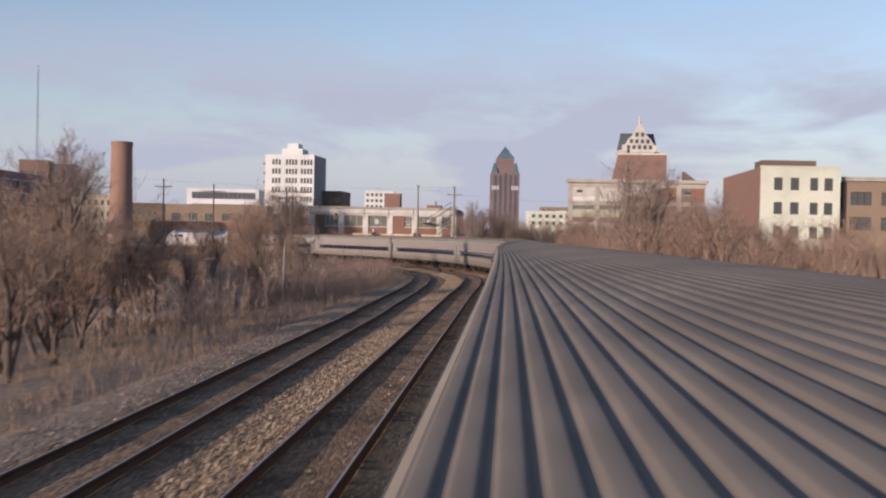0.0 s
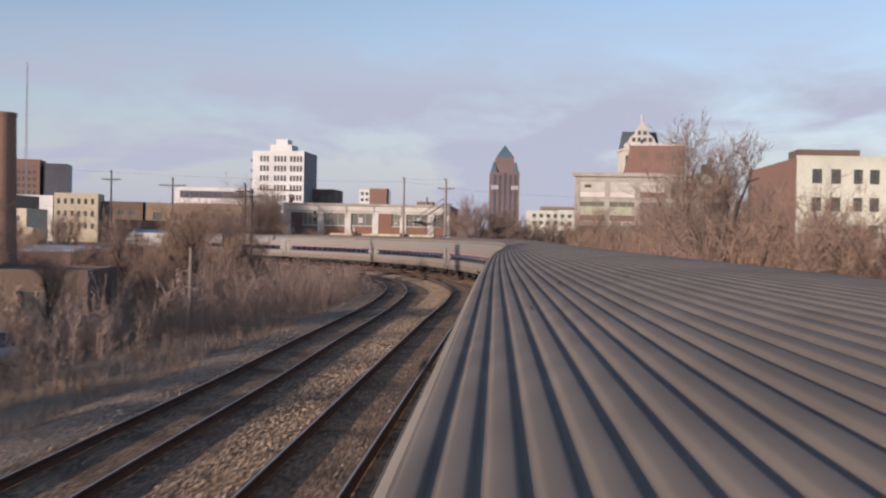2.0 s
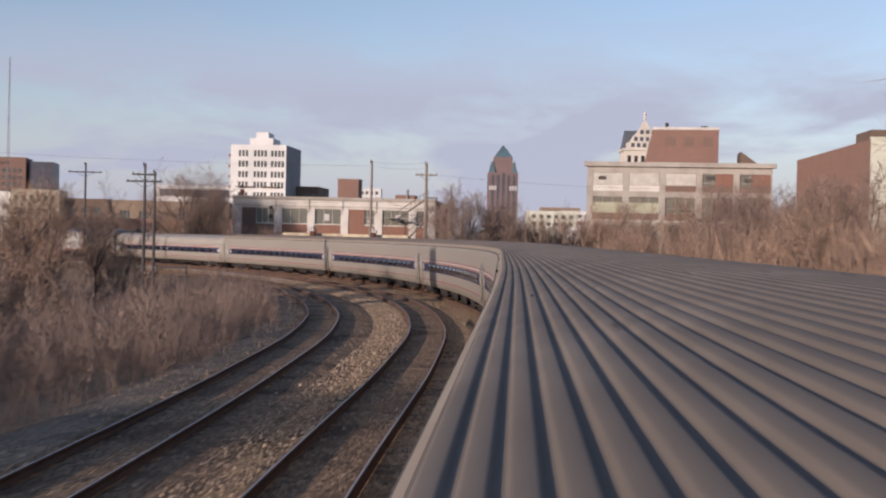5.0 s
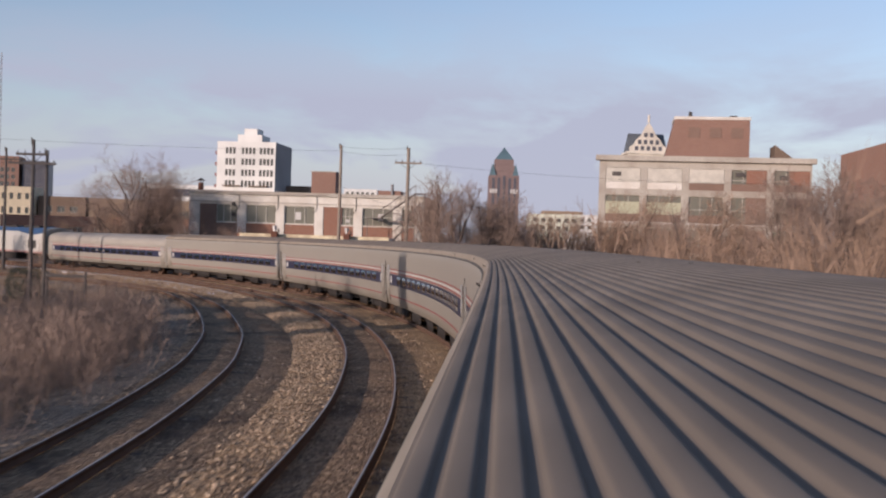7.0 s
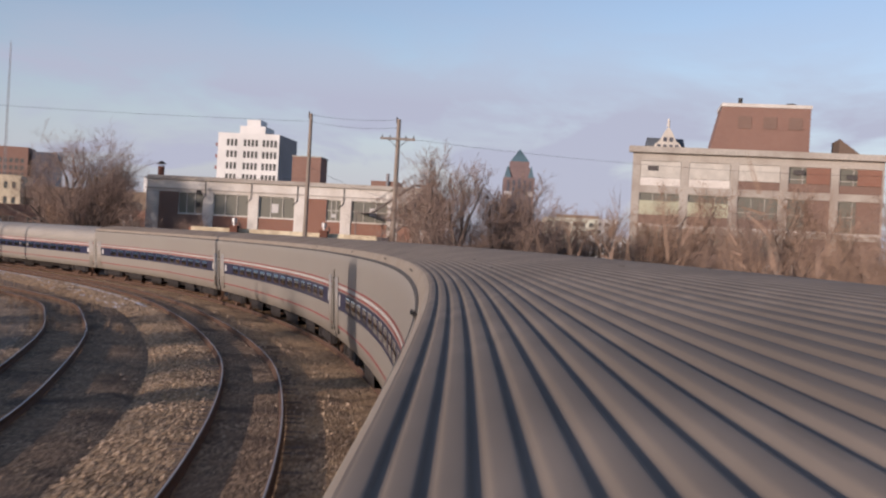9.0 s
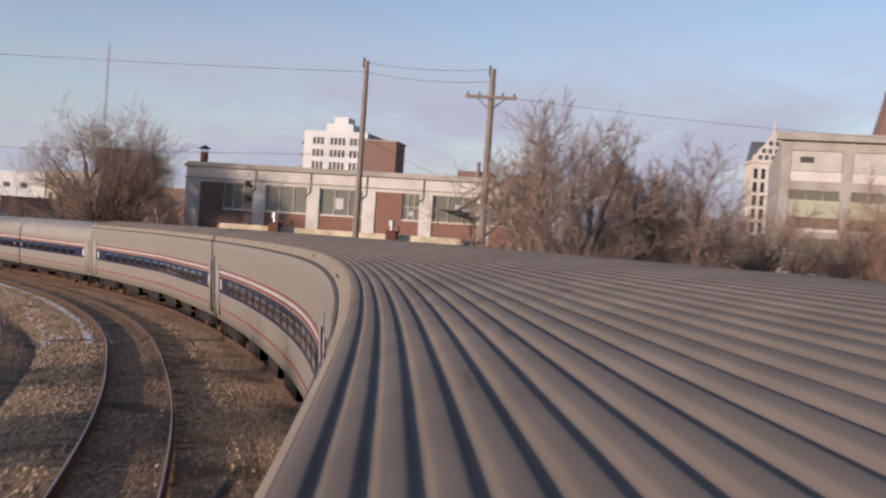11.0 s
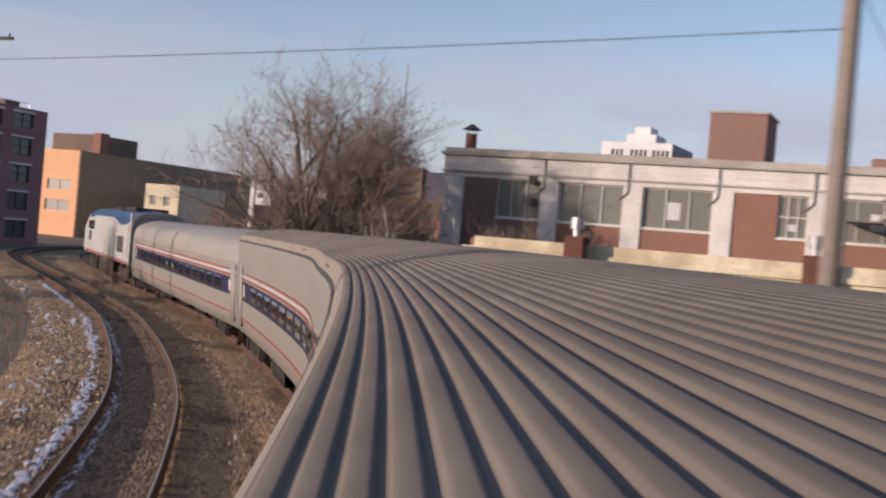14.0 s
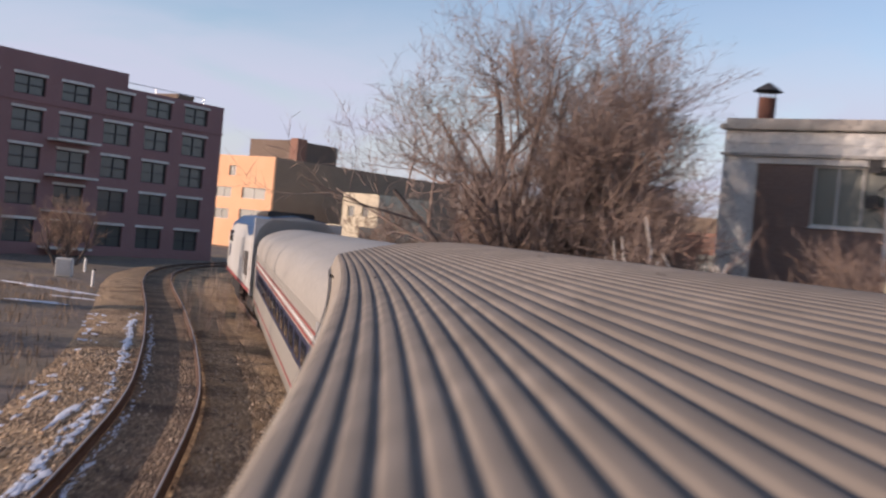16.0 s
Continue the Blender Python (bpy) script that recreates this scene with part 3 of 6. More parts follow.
rng = np.random.default_rng(8)
pts = np.concatenate([
    strip_points(LEFT, 110, 300, -12.0, -2.7, 30000, rng, 0.35),
    strip_points(OWN, 90, 300, 4.0, 14.0, 12000, rng, 0.35),
    strip_points(MIDDLE, 240, 330, -14.0, -3.0, 9000, rng, 0.3),
])
low = np.concatenate([strip_points(MIDDLE, 112, 300, -2.6, -1.1, 24000, rng, 0.2), strip_points(MIDDLE, 118, 300, -0.5, 0.6, 3000, rng, 0.12), strip_points(MIDDLE, 150, 300, 1.2, 2.6, 12000, rng, 0.2), strip_points(LEFT, 112, 300, 1.1, 2.2, 9000, rng, 0.15), strip_points(MIDDLE, 240, 330, -8.0, -3.0, 8000, rng, 0.3)])
v, q = blades(low, 0.06, rng, 3.0)
tagged(arrays("dry_grass", v, q, M_grass), "short flattened straw between the tracks", "grass", kind="stuff")
v, q = blades(pts, 0.42, rng)
tagged(arrays("dry_grass", v, q, M_grass_dark), "brown dead grass along the railway shoulders", "grass", kind="stuff")


# ------------------------------------------------------------------ bare trees
def grow(rng, height, spread, stems=1, levels=4, lean=0.15, first=0.25, kids=(5, 7), thick=None, droop=0.0, fine=0.0085):
    """Branch segments of a leafless tree: base, tip, radii, level."""
    segs = []

    def branch(p, d, length, r, level):
        n = 4 if level < 2 else (2 if level < levels else 1)
        nodes = [p]
        for i in range(n):
            wob = Vector(rng.normal(0, 0.09 + 0.035 * level, 3))
            d = (d + wob + Vector((0, 0, 0.13 - droop * level))).normalized()
            q = p + d * (length / n)
            ra, rb = r * (1 - 0.62 * i / n), r * (1 - 0.62 * (i + 1) / n)
            segs.append((*p, *q, ra, rb, level))
            p = q
            nodes.append(p)
        if level >= levels:
            return
        k = int(rng.integers(kids[0], kids[1] + 1))
        for j in range(k):
            f = first + (1 - first) * (j + rng.random() * 0.8) / k if level == 0 else 0.2 + 0.8 * (j + rng.random() * 0.7) / k
            f = min(f, 0.999)
            i = int(f * n)
            base = nodes[i].lerp(nodes[i + 1], f * n - i)
            a = rng.uniform(0, 6.283)
            side = d.orthogonal().normalized()
            side.rotate(Matrix.Rotation(a, 3, d))
            open_angle = rng.uniform(0.45, 1.0) * spread
            nd = (d + side * open_angle).normalized()
            ln2 = length * rng.uniform(0.42, 0.72) * (1.0 - 0.35 * f if level == 0 else 1.0)
            branch(base, nd, ln2, max(r * (1 - 0.62 * f) * rng.uniform(0.5, 0.75), fine), level + 1)

    for s in range(stems):
        d = Vector((rng.normal(0, lean), rng.normal(0, lean), 1)).normalized()
        p = Vector((rng.normal(0, 0.12 * (stems - 1)), rng.normal(0, 0.12 * (stems - 1)), -0.2))
        branch(p, d, height * rng.uniform(0.45, 0.6), thick or height * 0.021, 0)
    a = np.array(segs)
    a[:, :6] *= height / max(a[:, 5].max(), 1e-3)
    return a


def prisms(segs, sides):
    n = len(segs)
    a, b, r0, r1 = segs[:, 0:3], segs[:, 3:6], segs[:, 6], segs[:, 7]
    d = b - a
    d = d / np.maximum(np.linalg.norm(d, axis=1), 1e-6)[:, None]
    ref = np.where(np.abs(d[:, 2:3]) > 0.9, np.array([[1.0, 0, 0]]), np.array([[0, 0, 1.0]]))
    x = np.cross(d, ref)
    x /= np.linalg.norm(x, axis=1)[:, None]
    y = np.cross(d, x)
    ang = np.arange(sides) * 2 * np.pi / sides
    ring = np.cos(ang)[None, :, None] * x[:, None] + np.sin(ang)[None, :, None] * y[:, None]
    lo = a[:, None] + ring * r0[:, None, None]
    hi = b[:, None] + ring * r1[:, None, None]
    V = np.concatenate([lo, hi], 1).reshape(-1, 3)
    j = np.arange(sides)
    quad = np.stack([j, (j + 1) % sides, sides + (j + 1) % sides, sides + j], -1)
    Q = (quad[None] + (2 * sides * np.arange(n))[:, None, None]).reshape(-1, 4)
    return V, Q


def ribbons(segs, rng):
    """The finest twigs, as thin slivers."""
    n = len(segs)
    a, b = segs[:, 0:3], segs[:, 3:6]
    d = b - a
    x = np.cross(d, rng.normal(0, 1, (n, 3)))
    x /= np.maximum(np.linalg.norm(x, axis=1), 1e-6)[:, None]
    w0, w1 = segs[:, 6:7] * 1.1, segs[:, 7:8] * 0.6
    V = np.stack([a - x * w0, a + x * w0, b + x * w1, b - x * w1], 1).reshape(-1, 3)
    return V, np.arange(4 * n).reshape(-1, 4)


def slivers(segs, rng):
    """Twig ends that run out to a point."""
    n = len(segs)
    a, b = segs[:, 0:3], segs[:, 3:6]
    x = np.cross(b - a, rng.normal(0, 1, (n, 3)))
    x /= np.maximum(np.linalg.norm(x, axis=1), 1e-6)[:, None]
    w = segs[:, 6:7] * 1.2
    return np.stack([a - x * w, a + x * w, b], 1).reshape(-1, 3), np.arange(3 * n).reshape(-1, 3)


def twigs(segs, levels, rng):
    V1, Q1 = prisms(segs[segs[:, 8] < levels - 2], 3)
    V2, Q2 = ribbons(segs[(segs[:, 8] >= levels - 2) & (segs[:, 8] < levels)], rng)
    V3, Q3 = slivers(segs[segs[:, 8] >= levels], rng)
    return np.concatenate([V1, V2, V3]), (np.concatenate([Q1, Q2 + len(V1)]), Q3 + len(V1) + len(V2))


def bare_tree(seed, height, spread, label, stems=1, levels=4, kids=(5, 7), bark=None, twig=None, lean=0.12, first=0.25, droop=0.0, fine=0.0085):
    rng = np.random.default_rng(seed)
    s = grow(rng, height, spread, stems, levels, lean, first, kids, droop=droop, fine=fine)
    t = thing("bare_tree", label, "tree")
    V, Q = prisms(s[s[:, 8] <= 1], 7)
    arrays("trunk", V, Q, bark or M_bark, t, "grey-brown trunk and limbs", smooth=True)
    V, Q = twigs(s[s[:, 8] > 1], levels, rng)
    arrays("crown", V, Q, twig or M_twig, t, "leafless crown of fine twigs")
    return t


def stand(src, x, y, scale=1.0, turn=0.0, z=None):
    z = float(ground_height(np.array([x]), np.array([y]))[0]) if z is None else z
    c = copy_thing(src, pose(x, y, z, 0, 0, turn))
    c.scale = (scale, scale, scale)
    return c

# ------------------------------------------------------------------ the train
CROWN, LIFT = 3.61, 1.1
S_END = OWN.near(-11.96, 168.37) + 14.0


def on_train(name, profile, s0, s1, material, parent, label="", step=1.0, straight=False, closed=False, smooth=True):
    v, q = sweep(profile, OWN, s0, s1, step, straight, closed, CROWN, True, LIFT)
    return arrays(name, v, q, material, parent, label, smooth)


def arc_drop(u, radius=2.5):
    return math.sqrt(radius * radius - u * u) - radius


def flat_drop(u):
    return 0.12 + math.sqrt(25.0 - u * u) - 5.0


def bogie(parent, s, straight_s=None, height=-3.3):
    k, tx, ty = OWN.at(s)
    if straight_s:
        ka, _, _ = OWN.at(straight_s[0])
        kb, _, _ = OWN.at(straight_s[1])
        f = (s - straight_s[0]) / (straight_s[1] - straight_s[0])
        k = [a + (b - a) * f for a, b in zip(ka, kb)]
    turn = math.degrees(math.atan2(-tx, ty))
    bm = bmesh.new()
    for sx in (-1.08, 1.08):
        box(bm, sx - 0.07, sx + 0.07, -1.75, 1.75, 0.32, 0.62, bevel=0.03)
        for yy in (-1.3, 1.3):
            box(bm, sx - 0.12, sx + 0.12, yy - 0.2, yy + 0.2, 0.28, 0.66, bevel=0.04)
        tube(bm, (sx, -0.25, 0.3), (sx, -0.25, 0.8), 0.11)
        tube(bm, (sx, 0.25, 0.3), (sx, 0.25, 0.8), 0.11)
    box(bm, -1.0, 1.0, -0.3, 0.3, 0.4, 0.75)
    b = part("bogie", bm, M_under, parent, "black bogie frame with springs")
    b.matrix_basis = pose(k[0], k[1], -0.03, 0, 0, turn)
    for yy in (-1.3, 1.3):
        for sx in (-0.75, 0.75):
            bm = bmesh.new()
            tube(bm, (sx - 0.065, yy, 0.46), (sx + 0.065, yy, 0.46), 0.46, sides=20)
            tube(bm, (sx - 0.02 + math.copysign(0.06, -sx), yy, 0.46), (sx + 0.02 + math.copysign(0.06, -sx), yy, 0.46), 0.485, sides=20)
            part("wheel", bm, M_rust, b)
    return b


SIDE = 1.47
bm = bmesh.new()
tube(bm, (0, 0, -0.002), (0, 0, 0.006), 0.008, 0.005, sides=8)
bolt_mesh = bpy.data.meshes.new("bolt")
bm.to_mesh(bolt_mesh)
bm.free()
bolt_mesh.materials.append(M_rubber)


def coach(s0, s1, ribbed, label):
    """A passenger car: roof, two sides with bands, stripes and panes, ends, bogies."""
    straight = not ribbed
    car = thing("passenger_car", label, "train car", group="cars of the train")
    st = 0.75 if ribbed else 13.0
    if ribbed:
        prof = []
        ribs, pitch = 47, 0.0577
        u0 = -ribs * pitch / 2
        for i in range(ribs):
            for f, w in ((0.0, -0.0068), (0.11, -0.0066), (0.145, -0.0054), (0.195, 0.0006), (0.24, 0.0026), (0.32, 0.0036), (0.5, 0.0041), (0.68, 0.0036), (0.76, 0.0026), (0.805, 0.0006), (0.855, -0.0054), (0.89, -0.0066)):
                u = u0 + (i + f) * pitch
                prof.append((u, flat_drop(u) + w))
        prof.append((-u0, flat_drop(u0) - 0.0068))
        on_train("roof", prof, s0, s0 + CAR, M_roof_rib, car, "ribbed weathered steel roof", st)
        for sg in (-1, 1):
            edge = [(sg * -u0, flat_drop(u0) - 0.0068), (sg * 1.376, -0.092), (sg * 1.39, -0.118), (sg * 1.405, -0.17), (sg * 1.435, -0.23)]
            board = [(sg * 1.435, -0.23), (sg * 1.465, -0.33), (sg * SIDE, -0.5), (sg * SIDE, -0.76)]
            on_train("letterboard", board if sg > 0 else board[::-1], s0, s0 + CAR, M_silver, car, "brushed stainless cornice panel", st)
            gut = [(sg * 1.438, -0.222), (sg * 1.456, -0.25), (sg * 1.462, -0.275)]
            on_train("gutter", gut if sg > 0 else gut[::-1], s0, s0 + CAR, M_seam, car, "black gutter line", st)
            on_train("eave", edge if sg > 0 else edge[::-1], s0, s0 + CAR, M_eave, car, "smooth curved roof edge", st)
    else:
        prof = [(u, arc_drop(u)) for u in np.linspace(-1.2, 1.2, 17)]
        prof = [(-SIDE, -0.95), (-1.455, -0.75), (-1.40, -0.55), (-1.31, -0.41)] + prof + [(1.31, -0.41), (1.40, -0.55), (1.455, -0.75), (SIDE, -0.95)]
        on_train("roof", prof, s0, s1, M_silver_roof, car, "smooth dull steel roof", st, straight)
        for k in range(1, 6):
            a = s0 + (s1 - s0) * k / 6
            rib = [(u, w + 0.012) for u, w in prof]
            v, q = sweep(rib, OWN, s0, s1, 26.0, True, False, CROWN, True, LIFT)
            half = len(rib)
            va, vb = v[:half], v[half:2 * half]
            f0, f1 = k / 6 - 0.001, k / 6 + 0.001
            arrays("roof_seam", np.concatenate([va + (vb - va) * f0, va + (vb - va) * f1]), q, M_silver_roof, car)
    if ribbed:
        for k in range(22):
            s = s0 + random.uniform(0.6, CAR - 0.6)
            j = random.randrange(2, ribs - 2)
            u = u0 + (j + 0.5) * pitch
            kk, tx, ty = OWN.at(s)
            c = radians(kk[2])
            uu = u
            b = new("bolt", bolt_mesh)
            b.parent = car
            b.matrix_basis = pose(kk[0] + uu * ty, kk[1] - uu * tx, CROWN + flat_drop(u) + 0.006 + u * math.sin(c) + LIFT * math.sin(c))
        for s in (s0 + 4.5, s0 + 13.0, s0 + 21.5):
            kk, tx, ty = OWN.at(s)
            hm = bmesh.new()
            tube(hm, (-0.012, -0.09, 0), (-0.04, -0.09, 0.022), 0.006, sides=6)
            tube(hm, (-0.012, 0.09, 0), (-0.04, 0.09, 0.022), 0.006, sides=6)
            tube(hm, (-0.04, -0.1, 0.022), (-0.04, 0.1, 0.022), 0.007, sides=6)
            h = part("grab_handle", hm, M_rubber, car, "small black grab handle")
            uu = -1.39
            h.matrix_basis = pose(kk[0] + uu * ty, kk[1] - uu * tx, CROWN - 0.145 + (uu + LIFT) * math.sin(radians(kk[2])), 0, 0, math.degrees(math.atan2(-tx, ty)))
    top = -0.74 if ribbed else -0.95
    for sg in (-1, 1):
        side = [(sg * SIDE, top), (sg * (SIDE + 0.012), -1.3), (sg * (SIDE + 0.012), -2.5), (sg * 1.40, -2.95), (sg * 1.30, -2.98)]
        on_train("side", side if sg > 0 else side[::-1], s0, s1, M_silver, car, "brushed stainless side", st, straight, smooth=False)

        def strip(name, w0, w1, mat, out, a=0.25, b=0.25, lab=""):
            x = sg * (SIDE + 0.012 + out)
            pr = [(x, w0), (x, w1)]
            if straight:   # keeps to the chord of the stiff car body
                v, q = sweep(pr if (sg > 0) == (w0 > w1) else pr[::-1], OWN, s0, s1, 26.0, True, False, CROWN, True, LIFT)
                va, vb = v[:2], v[2:]
                return arrays(name, np.concatenate([va + (vb - va) * (a / (s1 - s0)), va + (vb - va) * (1 - b / (s1 - s0))]), q, mat, car, lab)
            return on_train(name, pr if (sg > 0) == (w0 > w1) else pr[::-1], s0 + a, s1 - b, mat, car, lab, st, straight, smooth=False)
        strip("window_band", -1.42, -1.98, M_blue, 0.004, 0.9, 0.9, "navy blue window band")
        strip("stripe", -1.33, -1.38, M_red, 0.005)
        strip("stripe", -1.24, -1.29, M_white, 0.005)
        strip("stripe", -1.16, -1.20, M_red, 0.005)
        strip("stripe", -2.48, -2.53, M_red, 0.006)
        for a in (1.05, s1 - s0 - 1.55):
            strip("band_emblem", -1.52, -1.86, M_white, 0.008, a, s1 - s0 - a - 0.3, "small white emblem shape")
        n = 14
        for k in range(n):
            a = s0 + 2.6 + k * (s1 - s0 - 5.2) / n
            b = a + (s1 - s0 - 5.2) / n - 0.42
            x = sg * (SIDE + 0.012)
            ring = [(x - sg * 0.05, -1.88), (x + sg * 0.012, -1.88), (x + sg * 0.012, -1.50), (x - sg * 0.05, -1.50)]
            if straight:
                v, q = sweep(ring, OWN, s0, s1, 26.0, True, True, CROWN, True, LIFT)
                va, vb = v[:4], v[4:]
                f0, f1 = (a - s0) / (s1 - s0), (b - s0) / (s1 - s0)
                v = np.concatenate([va + (vb - va) * f0, va + (vb - va) * f1])
            else:
                v, q = sweep(ring, OWN, a, b, 2.0, False, True, CROWN, True, LIFT)
            arrays("pane", v, q, M_glass_train, car, "tinted window pane" if k == 0 else "")
        for a in (0.35, s1 - s0 - 1.05):
            f0, f1 = a / (s1 - s0), (a + 0.7) / (s1 - s0)
            x = sg * (SIDE + 0.012)
            ring = [(x - sg * 0.03, -2.75), (x + sg * 0.02, -2.75), (x + sg * 0.02, -0.98), (x - sg * 0.03, -0.98)]
            v, q = sweep(ring, OWN, s0, s1, 26.0, True, True, CROWN, True, LIFT) if straight else sweep(ring, OWN, s0 + a, s0 + a + 0.7, 1.0, False, True, CROWN, True, LIFT)
            if straight:
                va, vb = v[:4], v[4:]
                v = np.concatenate([va + (vb - va) * f0, va + (vb - va) * f1])
            arrays("vestibule_door", v, q, M_silver_roof, car, "narrow vestibule door")
    # ends, floor and the bellows between the cars
    outline = [(-1.30, -2.98), (-SIDE, -2.5), (-SIDE, -0.8), (-1.40, -0.52), (-0.9, -0.22), (0, -0.06), (0.9, -0.22), (1.40, -0.52), (SIDE, -0.8), (SIDE, -2.5), (1.30, -2.98)]
    for a in (s0, s1):
        v, q = sweep(outline, OWN, s0, s1, 26.0 if straight else 30.0, True, False, CROWN, True, LIFT)
        m = len(outline)
        ring = v[:m] if a == s0 else v[-m:]
        bm = bmesh.new()
        bm.faces.new([bm.verts.new(p) for p in ring])
        part("end_wall", bm, M_silver_roof, car, "grimy steel end wall")
    bel = [(-0.62, -2.6), (-0.62, -0.45), (0.62, -0.45), (0.62, -2.6)]
    on_train("bellows", bel, s1 - 0.01, s1 + 0.28, M_rubber, car, "black rubber gangway bellows", 0.3, False, True, smooth=False)
    floor = [(-1.1, -3.0), (-1.1, -3.25), (1.1, -3.25), (1.1, -3.0)]
    on_train("underframe", floor, s0 + 4.6, s1 - 4.6, M_under, car, "sooty underframe equipment", 2.0, straight, True, smooth=False)
    for k in range(4):
        a = s0 + 6.0 + k * 3.7
        g = [(-1.3, -2.98), (-1.3, -3.42), (-0.5, -3.42), (-0.5, -2.98)]
        on_train("equipment_box", g, a, a + 1.9 + 0.5 * (k % 2), M_under, car, "", 2.0, False, True, smooth=False)
    for a in (s0 + 3.0, s1 - 3.0):
        bogie(car, a, (s0, s1) if straight else None)
    return car


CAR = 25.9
# one ribbed car repeated: added cars keep a roof below the whole camera path
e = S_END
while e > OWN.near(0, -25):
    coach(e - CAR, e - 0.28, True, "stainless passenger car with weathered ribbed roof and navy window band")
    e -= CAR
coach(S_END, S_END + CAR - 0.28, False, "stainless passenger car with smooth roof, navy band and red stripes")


def locomotive(s0, s1):
    ka, _, _ = OWN.at(s0)
    kb, _, _ = OWN.at(s1)
    turn = math.degrees(math.atan2(-(kb[0] - ka[0]), kb[1] - ka[1]))
    L = s1 - s0
    lo = thing("locomotive", "silver diesel locomotive with dark blue roof heading the train", "locomotive", (ka[0], ka[1], 0), turn)
    # cross-section drawn to the nose in steps
    sec = [(-1.45, 1.15), (-1.52, 1.5), (-1.52, 3.05), (-1.36, 3.55), (-0.95, 3.92), (0, 4.05), (0.95, 3.92), (1.36, 3.55), (1.52, 3.05), (1.52, 1.5), (1.45, 1.15)]
    bm = bmesh.new()
    rows = []
    for y, top, wide in ((0, 1, 1), (L - 3.6, 1, 1), (L - 2.3, 0.985, 0.985), (L - 1.1, 0.80, 0.95), (L - 0.35, 0.62, 0.86), (L, 0.50, 0.78)):
        rows.append([bm.verts.new((u * wide, y, 1.15 + (w - 1.15) * top)) for u, w in sec])
    for a, b in zip(rows, rows[1:]):
        for j in range(len(sec) - 1):
            bm.faces.new((a[j], a[j + 1], b[j + 1], b[j]))
    bm.faces.new(rows[0])
    bm.faces.new(rows[-1][::-1])
    bmesh.ops.recalc_face_normals(bm, faces=bm.faces)
    part("body", bm, M_loco, lo, "silver grey body with sloped nose")
    def shell(name, up, y0, y1, mat, lab):
        bm = bmesh.new()
        ra = [bm.verts.new((u, y0, w)) for u, w in up]
        rb = [bm.verts.new((u, y1, w)) for u, w in up]
        for j in range(len(up) - 1):
            bm.faces.new((ra[j], ra[j + 1], rb[j + 1], rb[j]))
        bmesh.ops.recalc_face_normals(bm, faces=bm.faces)
        bmesh.ops.solidify(bm, geom=list(bm.faces), thickness=-0.02)
        part(name, bm, mat, lo, lab)

    shell("roof", [(-1.10, 3.83), (-0.96, 3.945), (0, 4.075), (0.96, 3.945), (1.10, 3.83)], 0.6, L - 3.2, M_loco_blue, "dusty blue roof panels")
    for sg in (-1, 1):
        bm = bmesh.new()
        pairs = []
        for k in range(29):
            y = 0.7 + (L - 3.9) * k / 28
            f = k / 28
            low = 3.62 - 0.42 * math.exp(-((f - 0.16) / 0.16) ** 2) - 0.22 * math.exp(-((f - 0.95) / 0.07) ** 2)
            u = 1.36 + max(3.55 - low, 0) * 0.32 if low < 3.55 else 1.30
            pairs.append((bm.verts.new((sg * 1.11, y, 3.84)), bm.verts.new((sg * 1.37, y, 3.585)), bm.verts.new((sg * (u + 0.015), y, low))))
        for p, q in zip(pairs, pairs[1:]):
            bm.faces.new((p[0], p[1], q[1], q[0]))
            bm.faces.new((p[1], p[2], q[2], q[1]))
        bmesh.ops.recalc_face_normals(bm, faces=bm.faces)
        part("roof_band", bm, M_loco_blue, lo, "blue wave under the roof edge")
        shell("windscreen", [(sg * 0.12, 3.70), (sg * 0.85, 3.58)], L - 2.1, L - 1.35, M_glass_train, "dark sloping windscreen")
    part("roof_hatch", boxes((-0.9, 0.9, 3.0, 7.0, 4.0, 4.22), bevel=0.05), M_iron, lo, "black radiator hatch")
    part("roof_hatch", boxes((-0.7, 0.7, 9.0, 12.0, 4.0, 4.18), bevel=0.05), M_iron, lo, "black exhaust hatch")
    for sg in (-1, 1):
        x0, x1 = sorted((sg * 1.50, sg * 1.535))
        for g in (2.4, 3.5):
            part("grille", boxes((x0, x1, g, g + 0.95, 1.7, 2.6)), M_iron, lo, "black louvred intake")
        for g in (5.0, 5.35):
            part("number_bar", boxes((x0, x1, g, g + 0.2, 1.95, 2.55)), M_grey_shaded, lo, "grey plain bar")
        for k in range(4):
            part("cab_window", boxes((x0 + 0.002 * sg, x1 + 0.002 * sg, L - 6.4 + k * 0.72, L - 5.85 + k * 0.72, 2.68, 3.22)), M_glass_train, lo)
        part("door", boxes((x0 - 0.004 * sg, x1 - 0.004 * sg, 0.5, 1.05, 1.5, 3.3)), M_silver_roof, lo)
        part("emblem", boxes((x0 + 0.003 * sg, x1 + 0.003 * sg, L - 5.2, L - 4.2, 1.95, 2.55)), M_blue, lo, "plain dark blue emblem shape")
        part("sill_stripe", boxes((x0 + 0.001 * sg, x1 + 0.001 * sg, 0.3, L - 3.0, 1.2, 1.3)), M_red, lo, "thin red sill stripe")
        part("fuel_tank", boxes(*[(min(sg * 0.2, sg * 1.4), max(sg * 0.2, sg * 1.4), 7.4, 11.6, 0.35, 1.15)], bevel=0.08), M_under, lo)
    part("rear_frame", boxes((-1.545, 1.545, 0.0, 0.28, 1.15, 3.9)), M_white, lo, "pale end frame")
